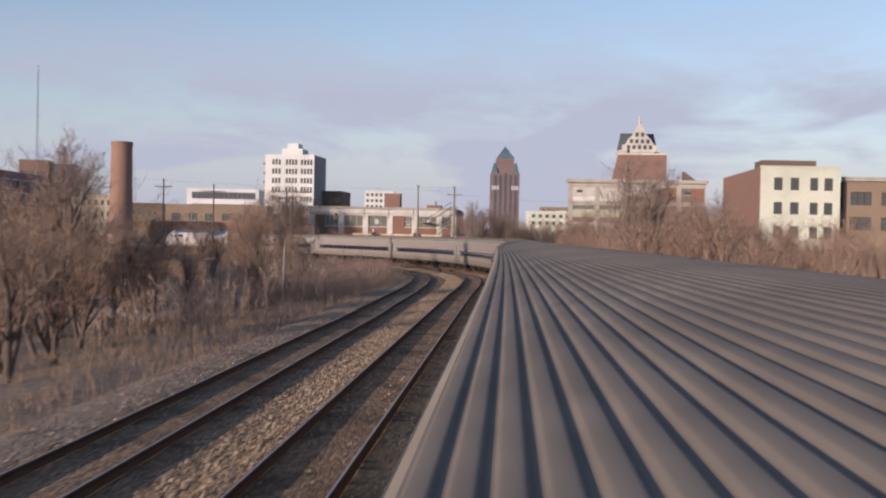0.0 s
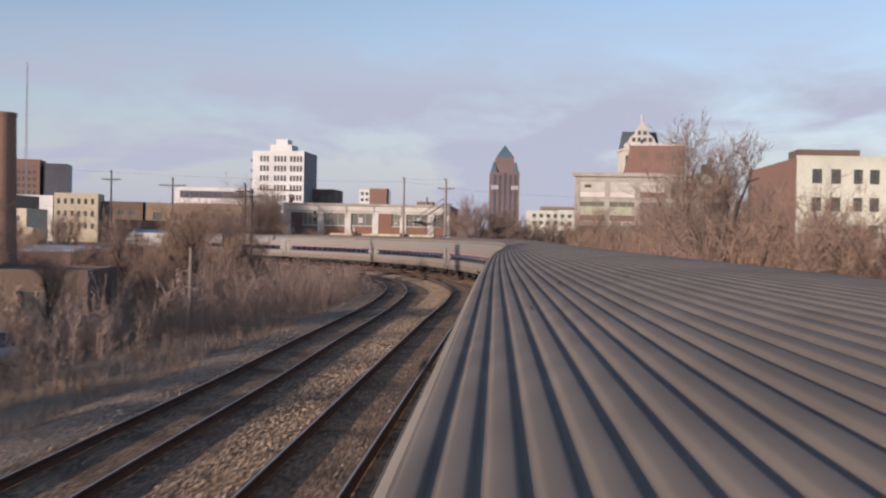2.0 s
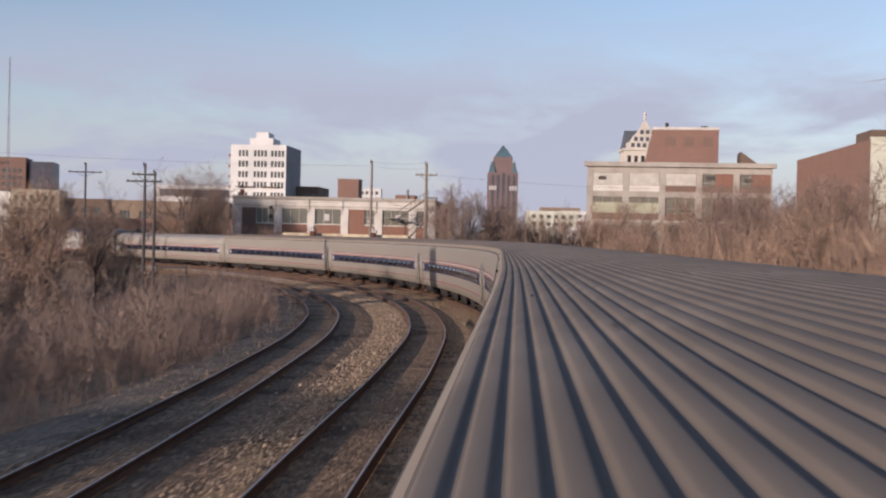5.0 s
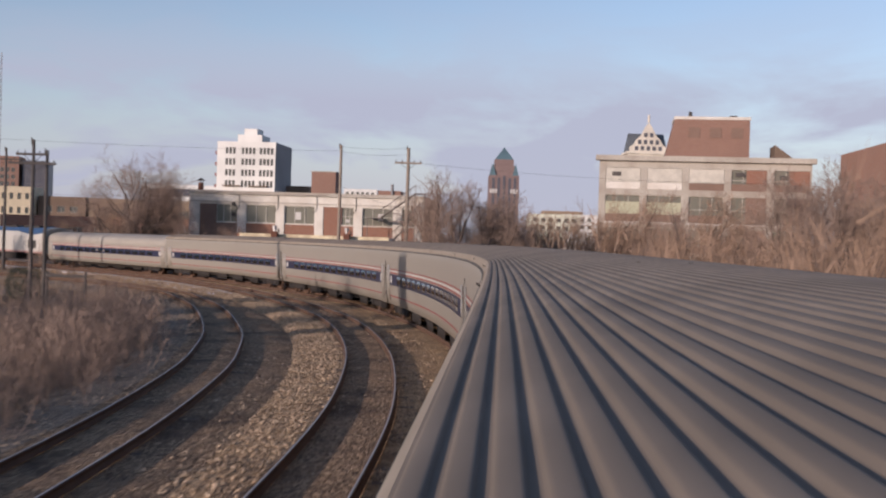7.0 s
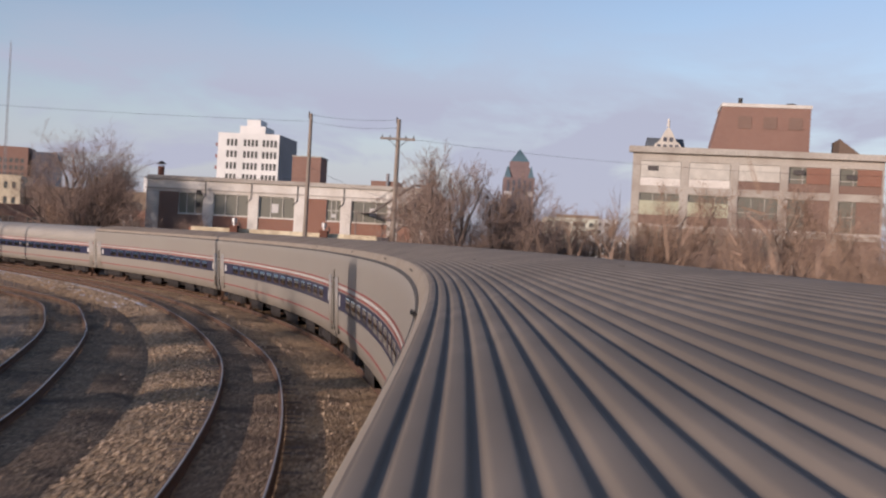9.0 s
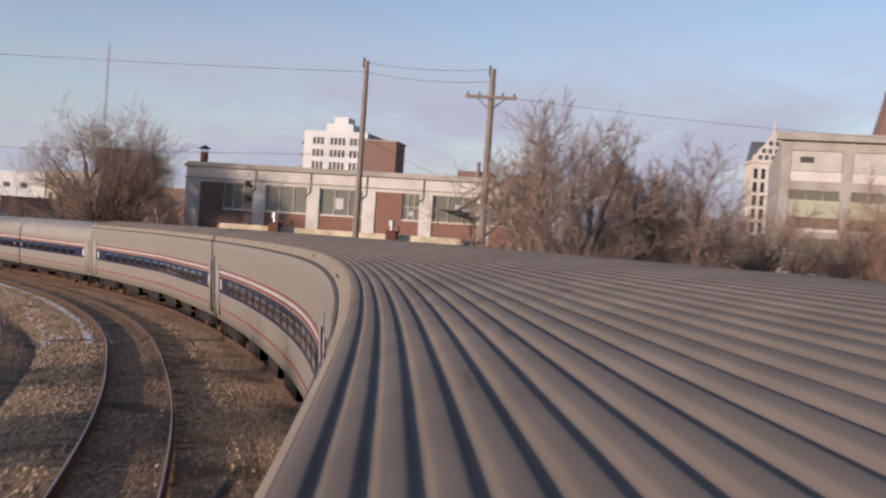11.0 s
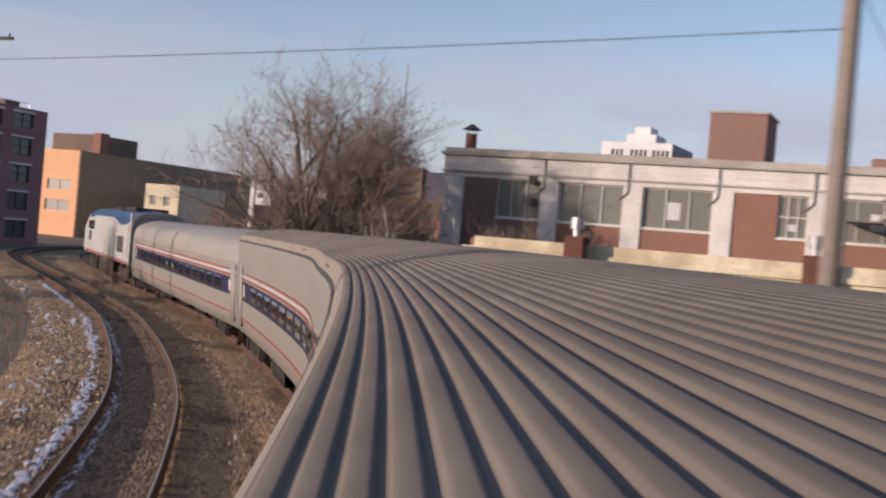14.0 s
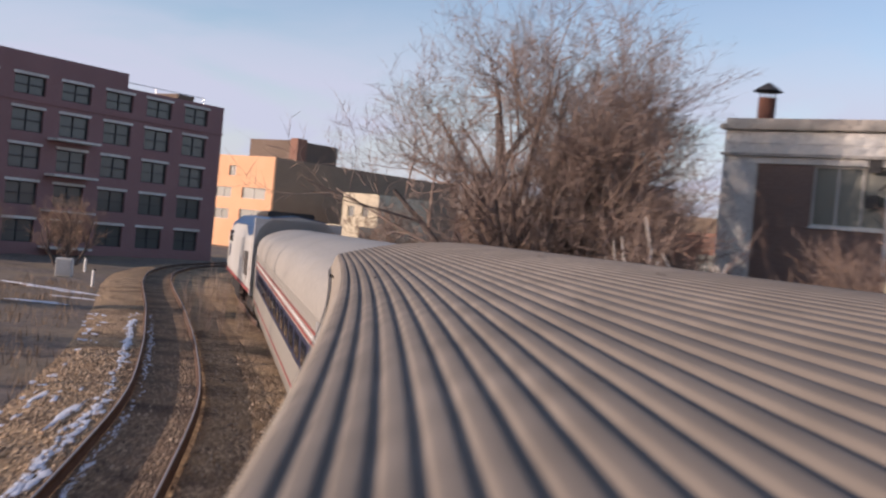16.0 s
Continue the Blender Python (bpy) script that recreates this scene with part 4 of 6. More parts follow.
    for y in (3.6, L - 4.6):
        bm = bmesh.new()
        for sx in (-1.12, 1.12):
            box(bm, sx - 0.09, sx + 0.09, y - 1.9, y + 1.9, 0.35, 0.85, bevel=0.04)
        bo = part("bogie", bm, M_under, lo, "black locomotive bogie")
        for yy in (y - 1.3, y + 1.3):
            for sx in (-0.75, 0.75):
                bm = bmesh.new()
                tube(bm, (sx - 0.07, yy, 0.5), (sx + 0.07, yy, 0.5), 0.5, sides=20)
                part("wheel", bm, M_rust, bo)
    return lo


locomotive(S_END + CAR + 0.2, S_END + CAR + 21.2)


# ------------------------------------------------------------------ buildings beside the line
def block(name, label, at, turn, width, depth, z0, z1, wall, holes=(), roof=None, category="building", side=None, cols=2, rows=1, gm=None, fm=None, sills=False, parapet=0.0, sideholes=()):
    """A house with a pierced front and left side, solid right and back, a core coloured dark as indoors and a roof."""
    b = thing(name, label, category, at, turn)
    part("front_wall", pierced(bmesh.new(), 0, width, z0, z1, 0, 0.35, holes), wall, b)
    part("side_wall", boxes((0, 0.35, 0.35, depth, z0, z1)), side or wall, b)
    bm = bmesh.new()
    pierced(bm, 0, depth - 0.35, z0, z1, 0, 0.35, sideholes)
    bmesh.ops.transform(bm, matrix=Matrix.Translation((width, 0.35, 0)) @ Matrix.Rotation(radians(90), 4, "Z"), verts=bm.verts)
    part("side_wall", bm, side or wall, b)
    part("back_wall", boxes((0.35, width - 0.35, depth - 0.35, depth, z0, z1)), side or wall, b)
    # solid box behind the openings, indoor darkness painted on as near-black
    part("interior", boxes((0.36, width - 0.36, 0.75, depth - 0.36, z0, z1 - 0.4)), M_frame_and_gloom, b, "unlit interior")
    part("roof", boxes((0.36, width - 0.36, 0.36, depth - 0.36, z1 - 0.38, z1 - 0.1 - parapet)), roof or M_tar, b, "flat roof")
    for h in holes:
        window(b, *h, v=0.14, cols=cols, rows=rows, gm=gm, fm=fm, sill=sills)
    return b


# main works building, with the row of large windows
TOPZ = 9.15
mb = thing("factory_building", "long pale concrete works building with brick panels and big windows", "building", (-25.6, 207.3, 0), -4.2)
W = 27.6
piers = [0.0, 5.85, 10.45, 15.1, 19.75, 24.4, 27.0]
for i, u in enumerate(piers):
    part("pier", boxes((u, u + (1.05 if i else 1.3), 0.0, 0.45, -1.2, 7.55), bevel=0.03), M_conc, mb, "pale painted concrete pier")
part("lintel", boxes((0.0, W + 0.4, 0.04, 0.5, 7.553, 8.25)), M_conc, mb, "stained concrete beam")
part("drip_course", boxes((-0.08, W + 0.48, -0.08, 0.5, 7.80, 7.90)), M_conc2, mb)
part("frieze", boxes((0.0, W + 0.4, 0.02, 0.5, 8.253, 8.72)), M_conc, mb)
part("cornice", boxes((-0.15, W + 0.55, -0.22, 0.6, 8.723, 8.93), bevel=0.03), M_conc2, mb, "projecting concrete cornice")
part("parapet", boxes((0.0, W + 0.4, 0.0, 0.4, 8.933, TOPZ)), M_conc2, mb)
part("side_wall", boxes((0.0, 0.4, 0.46, 26, -1.2, TOPZ)), M_conc2, mb)
part("side_wall", boxes((W, W + 0.4, 0.46, 26, -1.2, TOPZ)), M_brick, mb)
part("back_wall", boxes((0.4, W, 25.6, 26, -1.2, TOPZ)), M_brick, mb)
part("roof", boxes((0.4, W, 0.5, 25.6, 8.4, 8.7)), M_tar, mb, "flat tarred roof")
# filled core; its near-black colour replaces the dim of the rooms
part("interior", boxes((0.41, W - 0.01, 1.0, 25.5, -1.0, 8.3)), M_frame_and_gloom, mb, "dim interior")
for i, (a, b) in enumerate(zip(piers, piers[1:])):
    u0, u1 = a + (1.3 if i == 0 else 1.05), b
    part("brick_panel", boxes((u0, u1, 0.12, 0.4, -1.2, 5.35)), M_brick_infill if i == 0 else M_brick, mb, "red brick apron under the window")
    if i == 0:
        part("brick_panel", boxes((u0, u0 + 2.0, 0.10, 0.4, 5.353, 7.54)), M_brick_infill, mb, "dark brown bricked-up bay")
        u0 += 2.0
    if i == 3:
        part("brick_panel", boxes((u0, u0 + 2.15, 0.10, 0.4, 5.353, 7.54)), M_brick, mb, "bricked-up bay")
        u0 += 2.15
    part("window_sill", boxes((u0, u1, 0.06, 0.4, 5.353, 5.43)), M_conc, mb)
    window(mb, u0, u1, 5.433, 7.54, v=0.2, cols=3 if i != 3 else 3, rows=2 if i in (3, 4, 5) else 1, bar=0.07, gm=M_glass_olive)
for u in (5.95, 10.6, 15.25, 19.9):
    bm = bmesh.new()
    tube(bm, (u + 0.1, -0.06, 8.7), (u + 0.1, -0.06, 7.2), 0.035)
    tube(bm, (u + 0.1, -0.06, 7.2), (u - 0.35, -0.06, 6.75), 0.035)
    part("downpipe", bm, M_iron, mb, "thin dark downpipe")
for a, b, c, d in ((12.75, 13.45, 5.95, 6.85), (18.75, 19.25, 5.8, 6.15), (22.6, 23.3, 6.1, 6.9)):
    part("paper_sheet", boxes((a, b, 0.262, 0.268, c, d)), M_white, mb, "white sheet taped behind the glass")
for z in (7.35, 6.15):
    part("vent_opening", boxes((5.15, 5.6, -0.03, 0.1, z, z + 0.45)), M_iron, mb, "dark square vent")
tube_bm = bmesh.new()
tube(tube_bm, (1.0, 1.2, 9.0), (1.0, 1.2, 10.05), 0.32, sides=14)
vs = part("vent_pipe", tube_bm, M_rustpipe, mb, "brick-red roof stack")
bm = bmesh.new()
for a in range(4):
    tube(bm, (1.0 + 0.28 * math.cos(a * 1.57), 1.2 + 0.28 * math.sin(a * 1.57), 10.05), (1.0 + 0.28 * math.cos(a * 1.57), 1.2 + 0.28 * math.sin(a * 1.57), 10.3), 0.025)
tube(bm, (1.0, 1.2, 10.3), (1.0, 1.2, 10.62), 0.55, 0.06, sides=14)
part("rain_cap", bm, M_iron, vs, "dark conical rain cap")
part("penthouse", boxes((14.3, 17.2, 1.6, 5.0, 8.6, 11.72)), M_brick_pent, mb, "red brick roof penthouse")
part("penthouse_coping", boxes((14.22, 17.28, 1.52, 5.08, 11.722, 11.84)), M_conc2, mb)
part("penthouse", boxes((22.3, 25.0, 2.0, 6.0, 8.6, 9.75)), M_brick_pent, mb, "low brick roof house")
bm = bmesh.new()
tube(bm, (24.0, 1.9, 8.6), (24.0, 1.9, 10.5), 0.17, sides=12)
part("flue", bm, M_grey_shaded, mb, "galvanised flue")
# outside stairs at its end
bm = bmesh.new()
x0, x1, yy = 23.2, 27.2, -1.6
for y in (yy, yy - 1.0):
    for k, (xa, za, xb, zb) in enumerate(((x0, 6.4, x1, 9.3), (x1 + 0.1, 6.0, x1 - 3.0, 6.0), (x1, 6.3, x0 + 1.0, 3.4))):
        tube(bm, (xa, y, za), (xb, y, zb), 0.07, sides=6)
        tube(bm, (xa, y, za + 0.95), (xb, y, zb + 0.95), 0.03, sides=6)
        for f in np.linspace(0, 1, 8):
            px, pz = xa + (xb - xa) * f, za + (zb - za) * f
            tube(bm, (px, y, pz), (px, y, pz + 0.95), 0.018, sides=5)
es = thing("fire_escape", "weathered steel fire escape stairs with landings on the end wall", "stairs", (-25.6, 207.3, 0), -4.2)
part("railing", bm, M_stair, es, "iron stringers and rails")
for (xa, za, xb, zb) in ((x0, 6.4, x1, 9.3), (x1, 6.3, x0 + 1.0, 3.4)):
    n = 13
    for k in range(n):
        f = (k + 0.5) / n
        px, pz = xa + (xb - xa) * f, za + (zb - za) * f
        part("step", boxes((px - 0.16, px + 0.16, yy - 0.98, yy - 0.02, pz, pz + 0.04)), M_stair, es)
part("landing", boxes((x1 - 0.1, x1 + 1.3, yy - 1.05, -0.01, 9.26, 9.34)), M_stair, es)
part("landing", boxes((x0 - 1.6, x0 + 0.1, yy - 1.05, -0.01, 6.36, 6.44)), M_stair, es)
part("landing", boxes((x0 - 0.4, x0 + 1.1, yy - 1.05, -0.01, 3.36, 3.44)), M_stair, es)
for u in (x1 + 1.15, x0 - 1.45, x1 - 0.0):
    part("post", tube(bmesh.new(), (u, yy - 0.98, -1.1), (u, yy - 0.98, 9.3 if u > x0 else 6.4), 0.06, sides=8), M_stair, es)

# cream garage annex in front of it
ax = thing("garage_annex", "low cream-painted garage annex with brown doors and stepped parapet", "building", (-15.35, 183.0, 0), 0.6)
AW = 14.75
doors = [(0.9, 3.75), (5.45, 8.6), (11.35, 13.75)]
part("front_wall", pierced(bmesh.new(), 0, AW, -1.3, 3.1, 0, 0.5, [(a, b, -1.3, 2.95) for a, b in doors]), M_cream, ax)
part("parapet_band", boxes((-0.06, AW + 0.06, -0.08, 0.5, 3.103, 3.3)), M_cream, ax)
part("parapet_band", boxes((0, AW, 0.0, 0.5, 3.303, 3.62)), M_cream, ax)
part("parapet_band", boxes((-0.08, AW + 0.08, -0.12, 0.5, 3.623, 3.8)), M_cream, ax)
part("parapet_band", boxes((0.3, AW - 0.0, 0.0, 0.5, 3.803, 4.12)), M_cream, ax, "stained top course")
part("side_wall", boxes((0, 0.4, 0.51, 21.5, -1.3, 4.05)), M_brick, ax)
part("side_wall", boxes((AW - 0.4, AW, 0.51, 21.5, -1.3, 4.05)), M_conc2, ax)
part("roof", boxes((0.41, AW - 0.41, 0.51, 21.5, 3.3, 3.6)), M_tar, ax)
# garage core, coloured near-black for the darkness inside
part("interior", boxes((0.41, AW - 0.41, 0.75, 21.4, -1.2, 3.2)), M_frame_and_gloom, ax)
for a, b in doors:
    dr = part("garage_door", boxes((a, b, 0.3, 0.38, -1.3, 2.94)), M_door, ax, "rust-brown panel door")
    for k in range(1, 5):
        z = -1.3 + k * 0.85
        part("door_rail", boxes((a + 0.02, b - 0.02, 0.285, 0.3, z - 0.03, z + 0.03)), M_door, dr)
for a in (0.15, 4.25, 9.55, 14.0):
    part("pilaster", boxes((a, a + 0.62, -0.1, -0.003, -1.3, 3.1), bevel=0.02), M_cream, ax, "cream pilaster")
for a in (10.4,):
    part("pilaster", boxes((a, a + 0.45, -0.1, -0.003, -1.3, 3.1), bevel=0.02), M_white, ax, "whitewashed pilaster")


def flue_stack(x, y, label):
    f = thing("flue_stack", label, "chimney", (x, y, 0))
    part("casing", boxes((-0.3, 0.3, -0.3, 0.3, -1.3, 4.35), bevel=0.03), M_rustpipe, f, "rusty square casing")
    bm = bmesh.new()
    tube(bm, (0, 0, 4.35), (0, 0, 4.58), 0.11, sides=12)
    tube(bm, (0, 0, 4.58), (0, 0, 4.92), 0.21, sides=16)
    part("cowl", bm, M_galv, f, "shiny galvanised cowl")
    part("bracket", tube(tube(bmesh.new(), (0.28, 0.1, 4.1), (0.45, 0.1, 4.4), 0.055), (0.45, 0.1, 4.4), (0.32, 0.1, 4.62), 0.055), M_iron, f)
    return f


flue_stack(-11.6, 182.5, "rust-brown flue stack with silver cowl before the annex")
flue_stack(-4.65, 182.6, "rust-brown flue stack with silver cowl beside a pole")


# poles and wires
def utility_pole(x, y, top, arms, label, r=0.16, z0=-1.2, mat=None, turn=0.0, hardware=True):
    p = thing("utility_pole", label, "utility pole", (x, y, 0), turn)
    part("pole", tube(bmesh.new(), (0, 0, z0), (0, 0, top), r, r * 0.62, sides=12), mat or M_pole, p)
    for z, half in arms:
        a = part("crossarm", boxes((-half, half, -0.16 - r * 0.5, -0.04 - r * 0.5, z - 0.07, z + 0.07), bevel=0.015), mat or M_pole, p)
        for k in (-0.9, -0.45, 0.45, 0.9):
            part("insulator", tube(bmesh.new(), (half * k, -0.1 - r * 0.5, z + 0.07), (half * k, -0.1 - r * 0.5, z + 0.22), 0.045, 0.025, sides=8), M_iron, a)
        part("brace", tube(tube(bmesh.new(), (-half * 0.55, -0.1, z - 0.05), (0, -0.1, z - 0.55), 0.02, sides=5), (half * 0.55, -0.1, z - 0.05), (0, -0.1, z - 0.55), 0.02, sides=5), M_iron, p)
    if hardware:
        part("pole_cap", tube(bmesh.new(), (-0.12, 0, top - 0.3), (-0.12, 0, top + 0.12), 0.05, sides=8), M_iron, p)
    return p


utility_pole(-3.9, 166.4, 11.5, (), "tall slim weathered timber pole beside the railway", 0.17)
utility_pole(1.6, 166.5, 11.45, ((10.2, 1.1),), "weathered timber pole with a single crossarm near trees", 0.2)
utility_pole(-20.6, 144.0, 9.3, ((8.4, 1.0), (7.85, 1.45)), "dark twin utility pole with two crossarms in scrub", 0.15, mat=M_pole_dark)
utility_pole(-19.9, 144.4, 8.7, (), "dark second pole standing against the first", 0.14, mat=M_pole_dark)
utility_pole(-44.2, 173.0, 12.0, ((10.8, 1.3),), "distant utility pole with one crossarm", 0.17, mat=M_pole_dark)
utility_pole(-39.0, 186.0, 11.8, ((10.7, 2.0),), "distant utility pole with a wide crossarm", 0.17, mat=M_pole_dark)
utility_pole(-11.0, 76.4, 3.1, (), "short sawn-off timber post in the grass", 0.13, mat=M_pole, hardware=False)


def wire(a, b, sag, label):
    c = bpy.data.curves.new("overhead_wire", "CURVE")
    c.dimensions = "3D"
    c.bevel_depth = 0.008
    sp = c.splines.new("POLY")
    n = 16
    sp.points.add(n)
    for i in range(n + 1):
        f = i / n
        p = Vector(a).lerp(Vector(b), f)
        p.z -= sag * 4 * f * (1 - f)
        sp.points[i].co = (*p, 1)
    c.materials.append(M_wire)
    return tagged(new("overhead_wire", c), label, "cable")


wire((-3.9, 166.3, 11.4), (1.6, 166.4, 11.4), 0.15, "thin dark cable between two timber poles")
wire((-3.9, 166.3, 11.0), (1.6, 166.4, 10.9), 0.2, "thin dark cable between two timber poles")
wire((-3.9, 166.3, 11.0), (-60.0, 166.0, 12.4), 0.6, "dark cable reaching a distant pole")
wire((-3.9, 166.3, 7.4), (-60.0, 172.0, 7.1), 0.5, "low dark cable above the roofs")
wire((-3.9, 166.3, 8.2), (1.2, 206.0, 7.6), 0.4, "dark service cable to the works building")
wire((1.6, 166.4, 10.3), (40.0, 168.0, 10.0), 0.7, "dark cable leaving the pole over trees")


# large factory on the right of the line
def grid_holes(us, zs):
    return [(a, b, c, d) for a, b in us for c, d in zs]


bays = [(0.9 + i * 5.4, 0.9 + i * 5.4 + 4.5) for i in range(5)]
fb = block("factory_building", "four-storey concrete factory with brick infill and flat roof", (25.2, 222.6, 0), -9.0, 27.2, 30.0, -2.0, 15.4, M_conc2,
           grid_holes(bays, [(11.7, 14.5), (7.4, 10.9), (3.4, 6.6), (-0.6, 2.4)]), cols=3, rows=2, gm=M_glass_olive, side=M_conc2)
part("cornice", boxes((-0.5, 27.7, -0.6, 0.6, 15.403, 16.1), bevel=0.05), M_conc2, fb, "overhanging weathered cornice")
for i, (a, b) in enumerate(bays):
    for z0, z1 in ((7.4, 10.9), (3.4, 6.6), (-0.6, 2.4)):
        if i < 3:
            part("brick_panel", boxes((a + 0.02, b - 0.02, 0.05, 0.12, z0 + 0.02, z0 + 1.0)), M_brick_infill, fb, "brown brick apron")
            if z0 > 7 and i < 2:
                part("board", boxes((a + 0.05, b - 0.05, 0.03, 0.09, z0 + 1.02, z1 - 0.9)), M_board_green, fb, "faded green boarded window")
        else:
            part("brick_panel", boxes((a + 1.9, b - 0.02, 0.05, 0.12, z0 + 0.02, z1 - 0.02)), M_brick_infill, fb, "brown brick infill")
        part("ledge", boxes((a - 0.1, b + 0.1, -0.08, 0.048, z0 - 0.3, z0 - 0.02)), M_conc, fb)
    part("ledge" if i < 2 else "brick_panel", boxes((a + 0.02, b - 0.02, 0.05, 0.12, 11.72, 12.62)), M_conc if i < 2 else M_brick_infill, fb)
    if i < 3:
        part("board", boxes((a + 0.05, b - 0.05, 0.03, 0.09, 12.66, 14.45)), M_frame, fb, "pale boarded upper window")
    else:
        part("brick_panel", boxes((a + 1.9, b - 0.05, 0.03, 0.09, 12.66, 14.45)), M_brick, fb)
for a, z in ((1.7, 13.4), (17.6, 13.6), (23.2, 13.3)):
    part("vent_grille", boxes((a, a + 1.2, -0.02, 0.028, z, z + 0.55)), M_tar, fb, "small dark vent")
bm = boxes((9.8, 19.6, 3.2, 10.0, 15.0, 21.35))
for v in bm.verts:
    if v.co.x < 12 and v.co.z < 17:
        v.co.x -= 1.5
part("penthouse", bm, M_brick_pent, fb, "red brick roof penthouse with a battered side")
part("penthouse_coping", boxes((9.7, 19.7, 3.1, 10.1, 21.353, 21.75)), M_conc, fb, "white coping")
for u in (11.6, 14.4, 17.2):
    part("penthouse_window", boxes((u, u + 1.5, 3.12, 3.19, 18.9, 20.3)), M_brick_infill, fb, "bricked-up penthouse window")
part("roof_vent", tube(bmesh.new(), (11.9, 5, 21.7), (11.9, 5, 22.6), 0.25, sides=12), M_iron, fb)
part("roof_vent", tube(bmesh.new(), (17.6, 5, 21.7), (17.6, 5, 22.1), 0.7, 0.5, sides=14), M_iron, fb)
bm = bmesh.new()
vsx = [bm.verts.new(p) for p in ((23.0, 4, 15.3), (27.0, 4, 15.3), (23.0, 4, 18.2))]
f = bm.faces.new(vsx)
r = bmesh.ops.extrude_face_region(bm, geom=[f])
bmesh.ops.translate(bm, vec=(0, 5, 0), verts=[g for g in r["geom"] if isinstance(g, bmesh.types.BMVert)])
bmesh.ops.recalc_face_normals(bm, faces=bm.faces)
part("skylight", bm, M_brown, fb, "sloping brown roof light")

# yellow house with a brick side, and its brown neighbour
yh = block("warehouse", "pale yellow warehouse front with dark windows and brick side", (52.8, 183.0, 0), -4.0, 13.0, 34.0, -2.0, 16.6, M_yellow,
           [(a, b, z0, z1) for a, b in ((2.2, 3.6), (4.9, 6.3), (8.1, 9.4), (10.4, 11.8)) for z0, z1 in ((12.8, 14.9), (8.8, 10.8), (4.8, 6.8))], cols=2, rows=2, side=M_brick, fm=M_frame_and_gloom)
part("roof_house", boxes((0.6, 9.5, 2.0, 8.0, 16.2, 17.9)), M_brown, yh, "low brown roof house")
part("coping", boxes((-0.1, 13.1, -0.1, 0.4, 16.603, 16.85)), M_yellow, yh)
bn = block("warehouse", "brown brick warehouse with pale cornice and broad openings", (67.0, 184.0, 0), -6.0, 22.0, 30.0, -2.0, 14.6, M_brick_tan,
           [(a, a + 3.4, z, z + 2.2) for a in (1.2, 6.2, 11.2, 16.2) for z in (10.6, 6.4)], cols=3, rows=2, fm=M_frame_and_gloom)
part("cornice", boxes((-0.3, 22.3, -0.4, 0.5, 14.603, 15.3)), M_conc2, bn)

# round brick chimney, low brick works and sheds on the left
ch = thing("brick_chimney", "tall round tapering weathered brick chimney", "chimney", (-28.3, 96.2, 0))
part("shaft", tube(bmesh.new(), (0, 0, -2.2), (0, 0, 11.3), 1.12, 0.9, sides=28), M_brick_chim, ch, "sunlit orange brick shaft")
part("rim", tube(bmesh.new(), (0, 0, 11.303), (0, 0, 11.55), 0.95, 0.95, sides=28), M_brick_chim, ch)
lw = block("works_shed", "low dark brick shed with grey flat roof behind scrub", (-52.0, 112.0, 0), 12.0, 22.0, 26.0, -2.2, 1.9, M_brick_dark,
           [(3 + i * 4.6, 5.4 + i * 4.6, -1.0, 0.9) for i in range(4)], roof=M_galv)
part("roof_edge", boxes((-0.2, 22.2, -0.25, 26.2, 1.903, 2.12)), M_galv, lw, "pale roof sheet")
block("works_shed", "tan brick building wall with a dark door behind trees", (-35.6, 79.5, 0), 6.0, 9.6, 8.0, -2.4, 2.9, M_brick_tan, [(6.6, 8.6, -2.2, 1.2)])
block("works_shed", "dark brown shed with a small window beside the chimney", (-25.6, 80.0, 0), 6.0, 8.2, 8.0, -2.4, 1.7, M_brown, [(4.6, 6.4, -0.9, 0.6)])
block("works_shed", "small white shed between trees by the factory", (30.5, 207.0, 0), 0.0, 4.0, 5.0, -2.0, 3.3, M_wall_white, [(1.2, 2.4, -1.8, 1.0)], cols=1)

# yellow three-storey house far to the left, and its neighbours
yl = block("apartment_house", "cream three-storey house with rows of dark windows", (-141.0, 424.0, 0), 8.0, 15.5, 14.0, -2.0, 17.2, M_cream_far,
           [(1.0 + i * 2.4, 2.1 + i * 2.4, z, z + 2.0) for i in range(6) for z in (13.2, 8.7, 4.2)], cols=1, rows=2, fm=M_frame_and_gloom)
block("warehouse", "white low warehouse with parapet", (-172.0, 422.0, 0), 8.0, 30.0, 20.0, -2.0, 16.2, M_wall_white, [(3 + i * 5, 5 + i * 5, 11.5, 13.0) for i in range(5)])
block("warehouse", "dark grey warehouse wall", (-125.5, 430.0, 0), 4.0, 15.0, 20.0, -2.0, 14.6, M_brown, [(2 + i * 4, 4.4 + i * 4, 9.5, 11.5) for i in range(3)])
block("warehouse", "long tan brick warehouse with a painted sign band", (-110.0, 432.0, 0), 3.0, 40.0, 30.0, -2.0, 14.5, M_brick_tan, [(3 + i * 6.5, 6.5 + i * 6.5, 8.0, 11.0) for i in range(5)], cols=3)
block("office_building", "long low modern building with blue glass bands", (-150.0, 640.0, 0), 2.0, 42.0, 30.0, -2.0, 29.0, M_wall_white, [(3, 40, 23.0, 27.0), (3, 40, 16.0, 20.0)], cols=14, gm=M_tower_glass)
block("office_building", "brick office tower far behind the roofs", (-512.0, 1320.0, 0), 10.0, 34.0, 40.0, -2.0, 86.0, M_brick_pent, [(2 + i * 6, 6 + i * 6, 12 + j * 8, 17 + j * 8) for i in range(5) for j in range(8)])
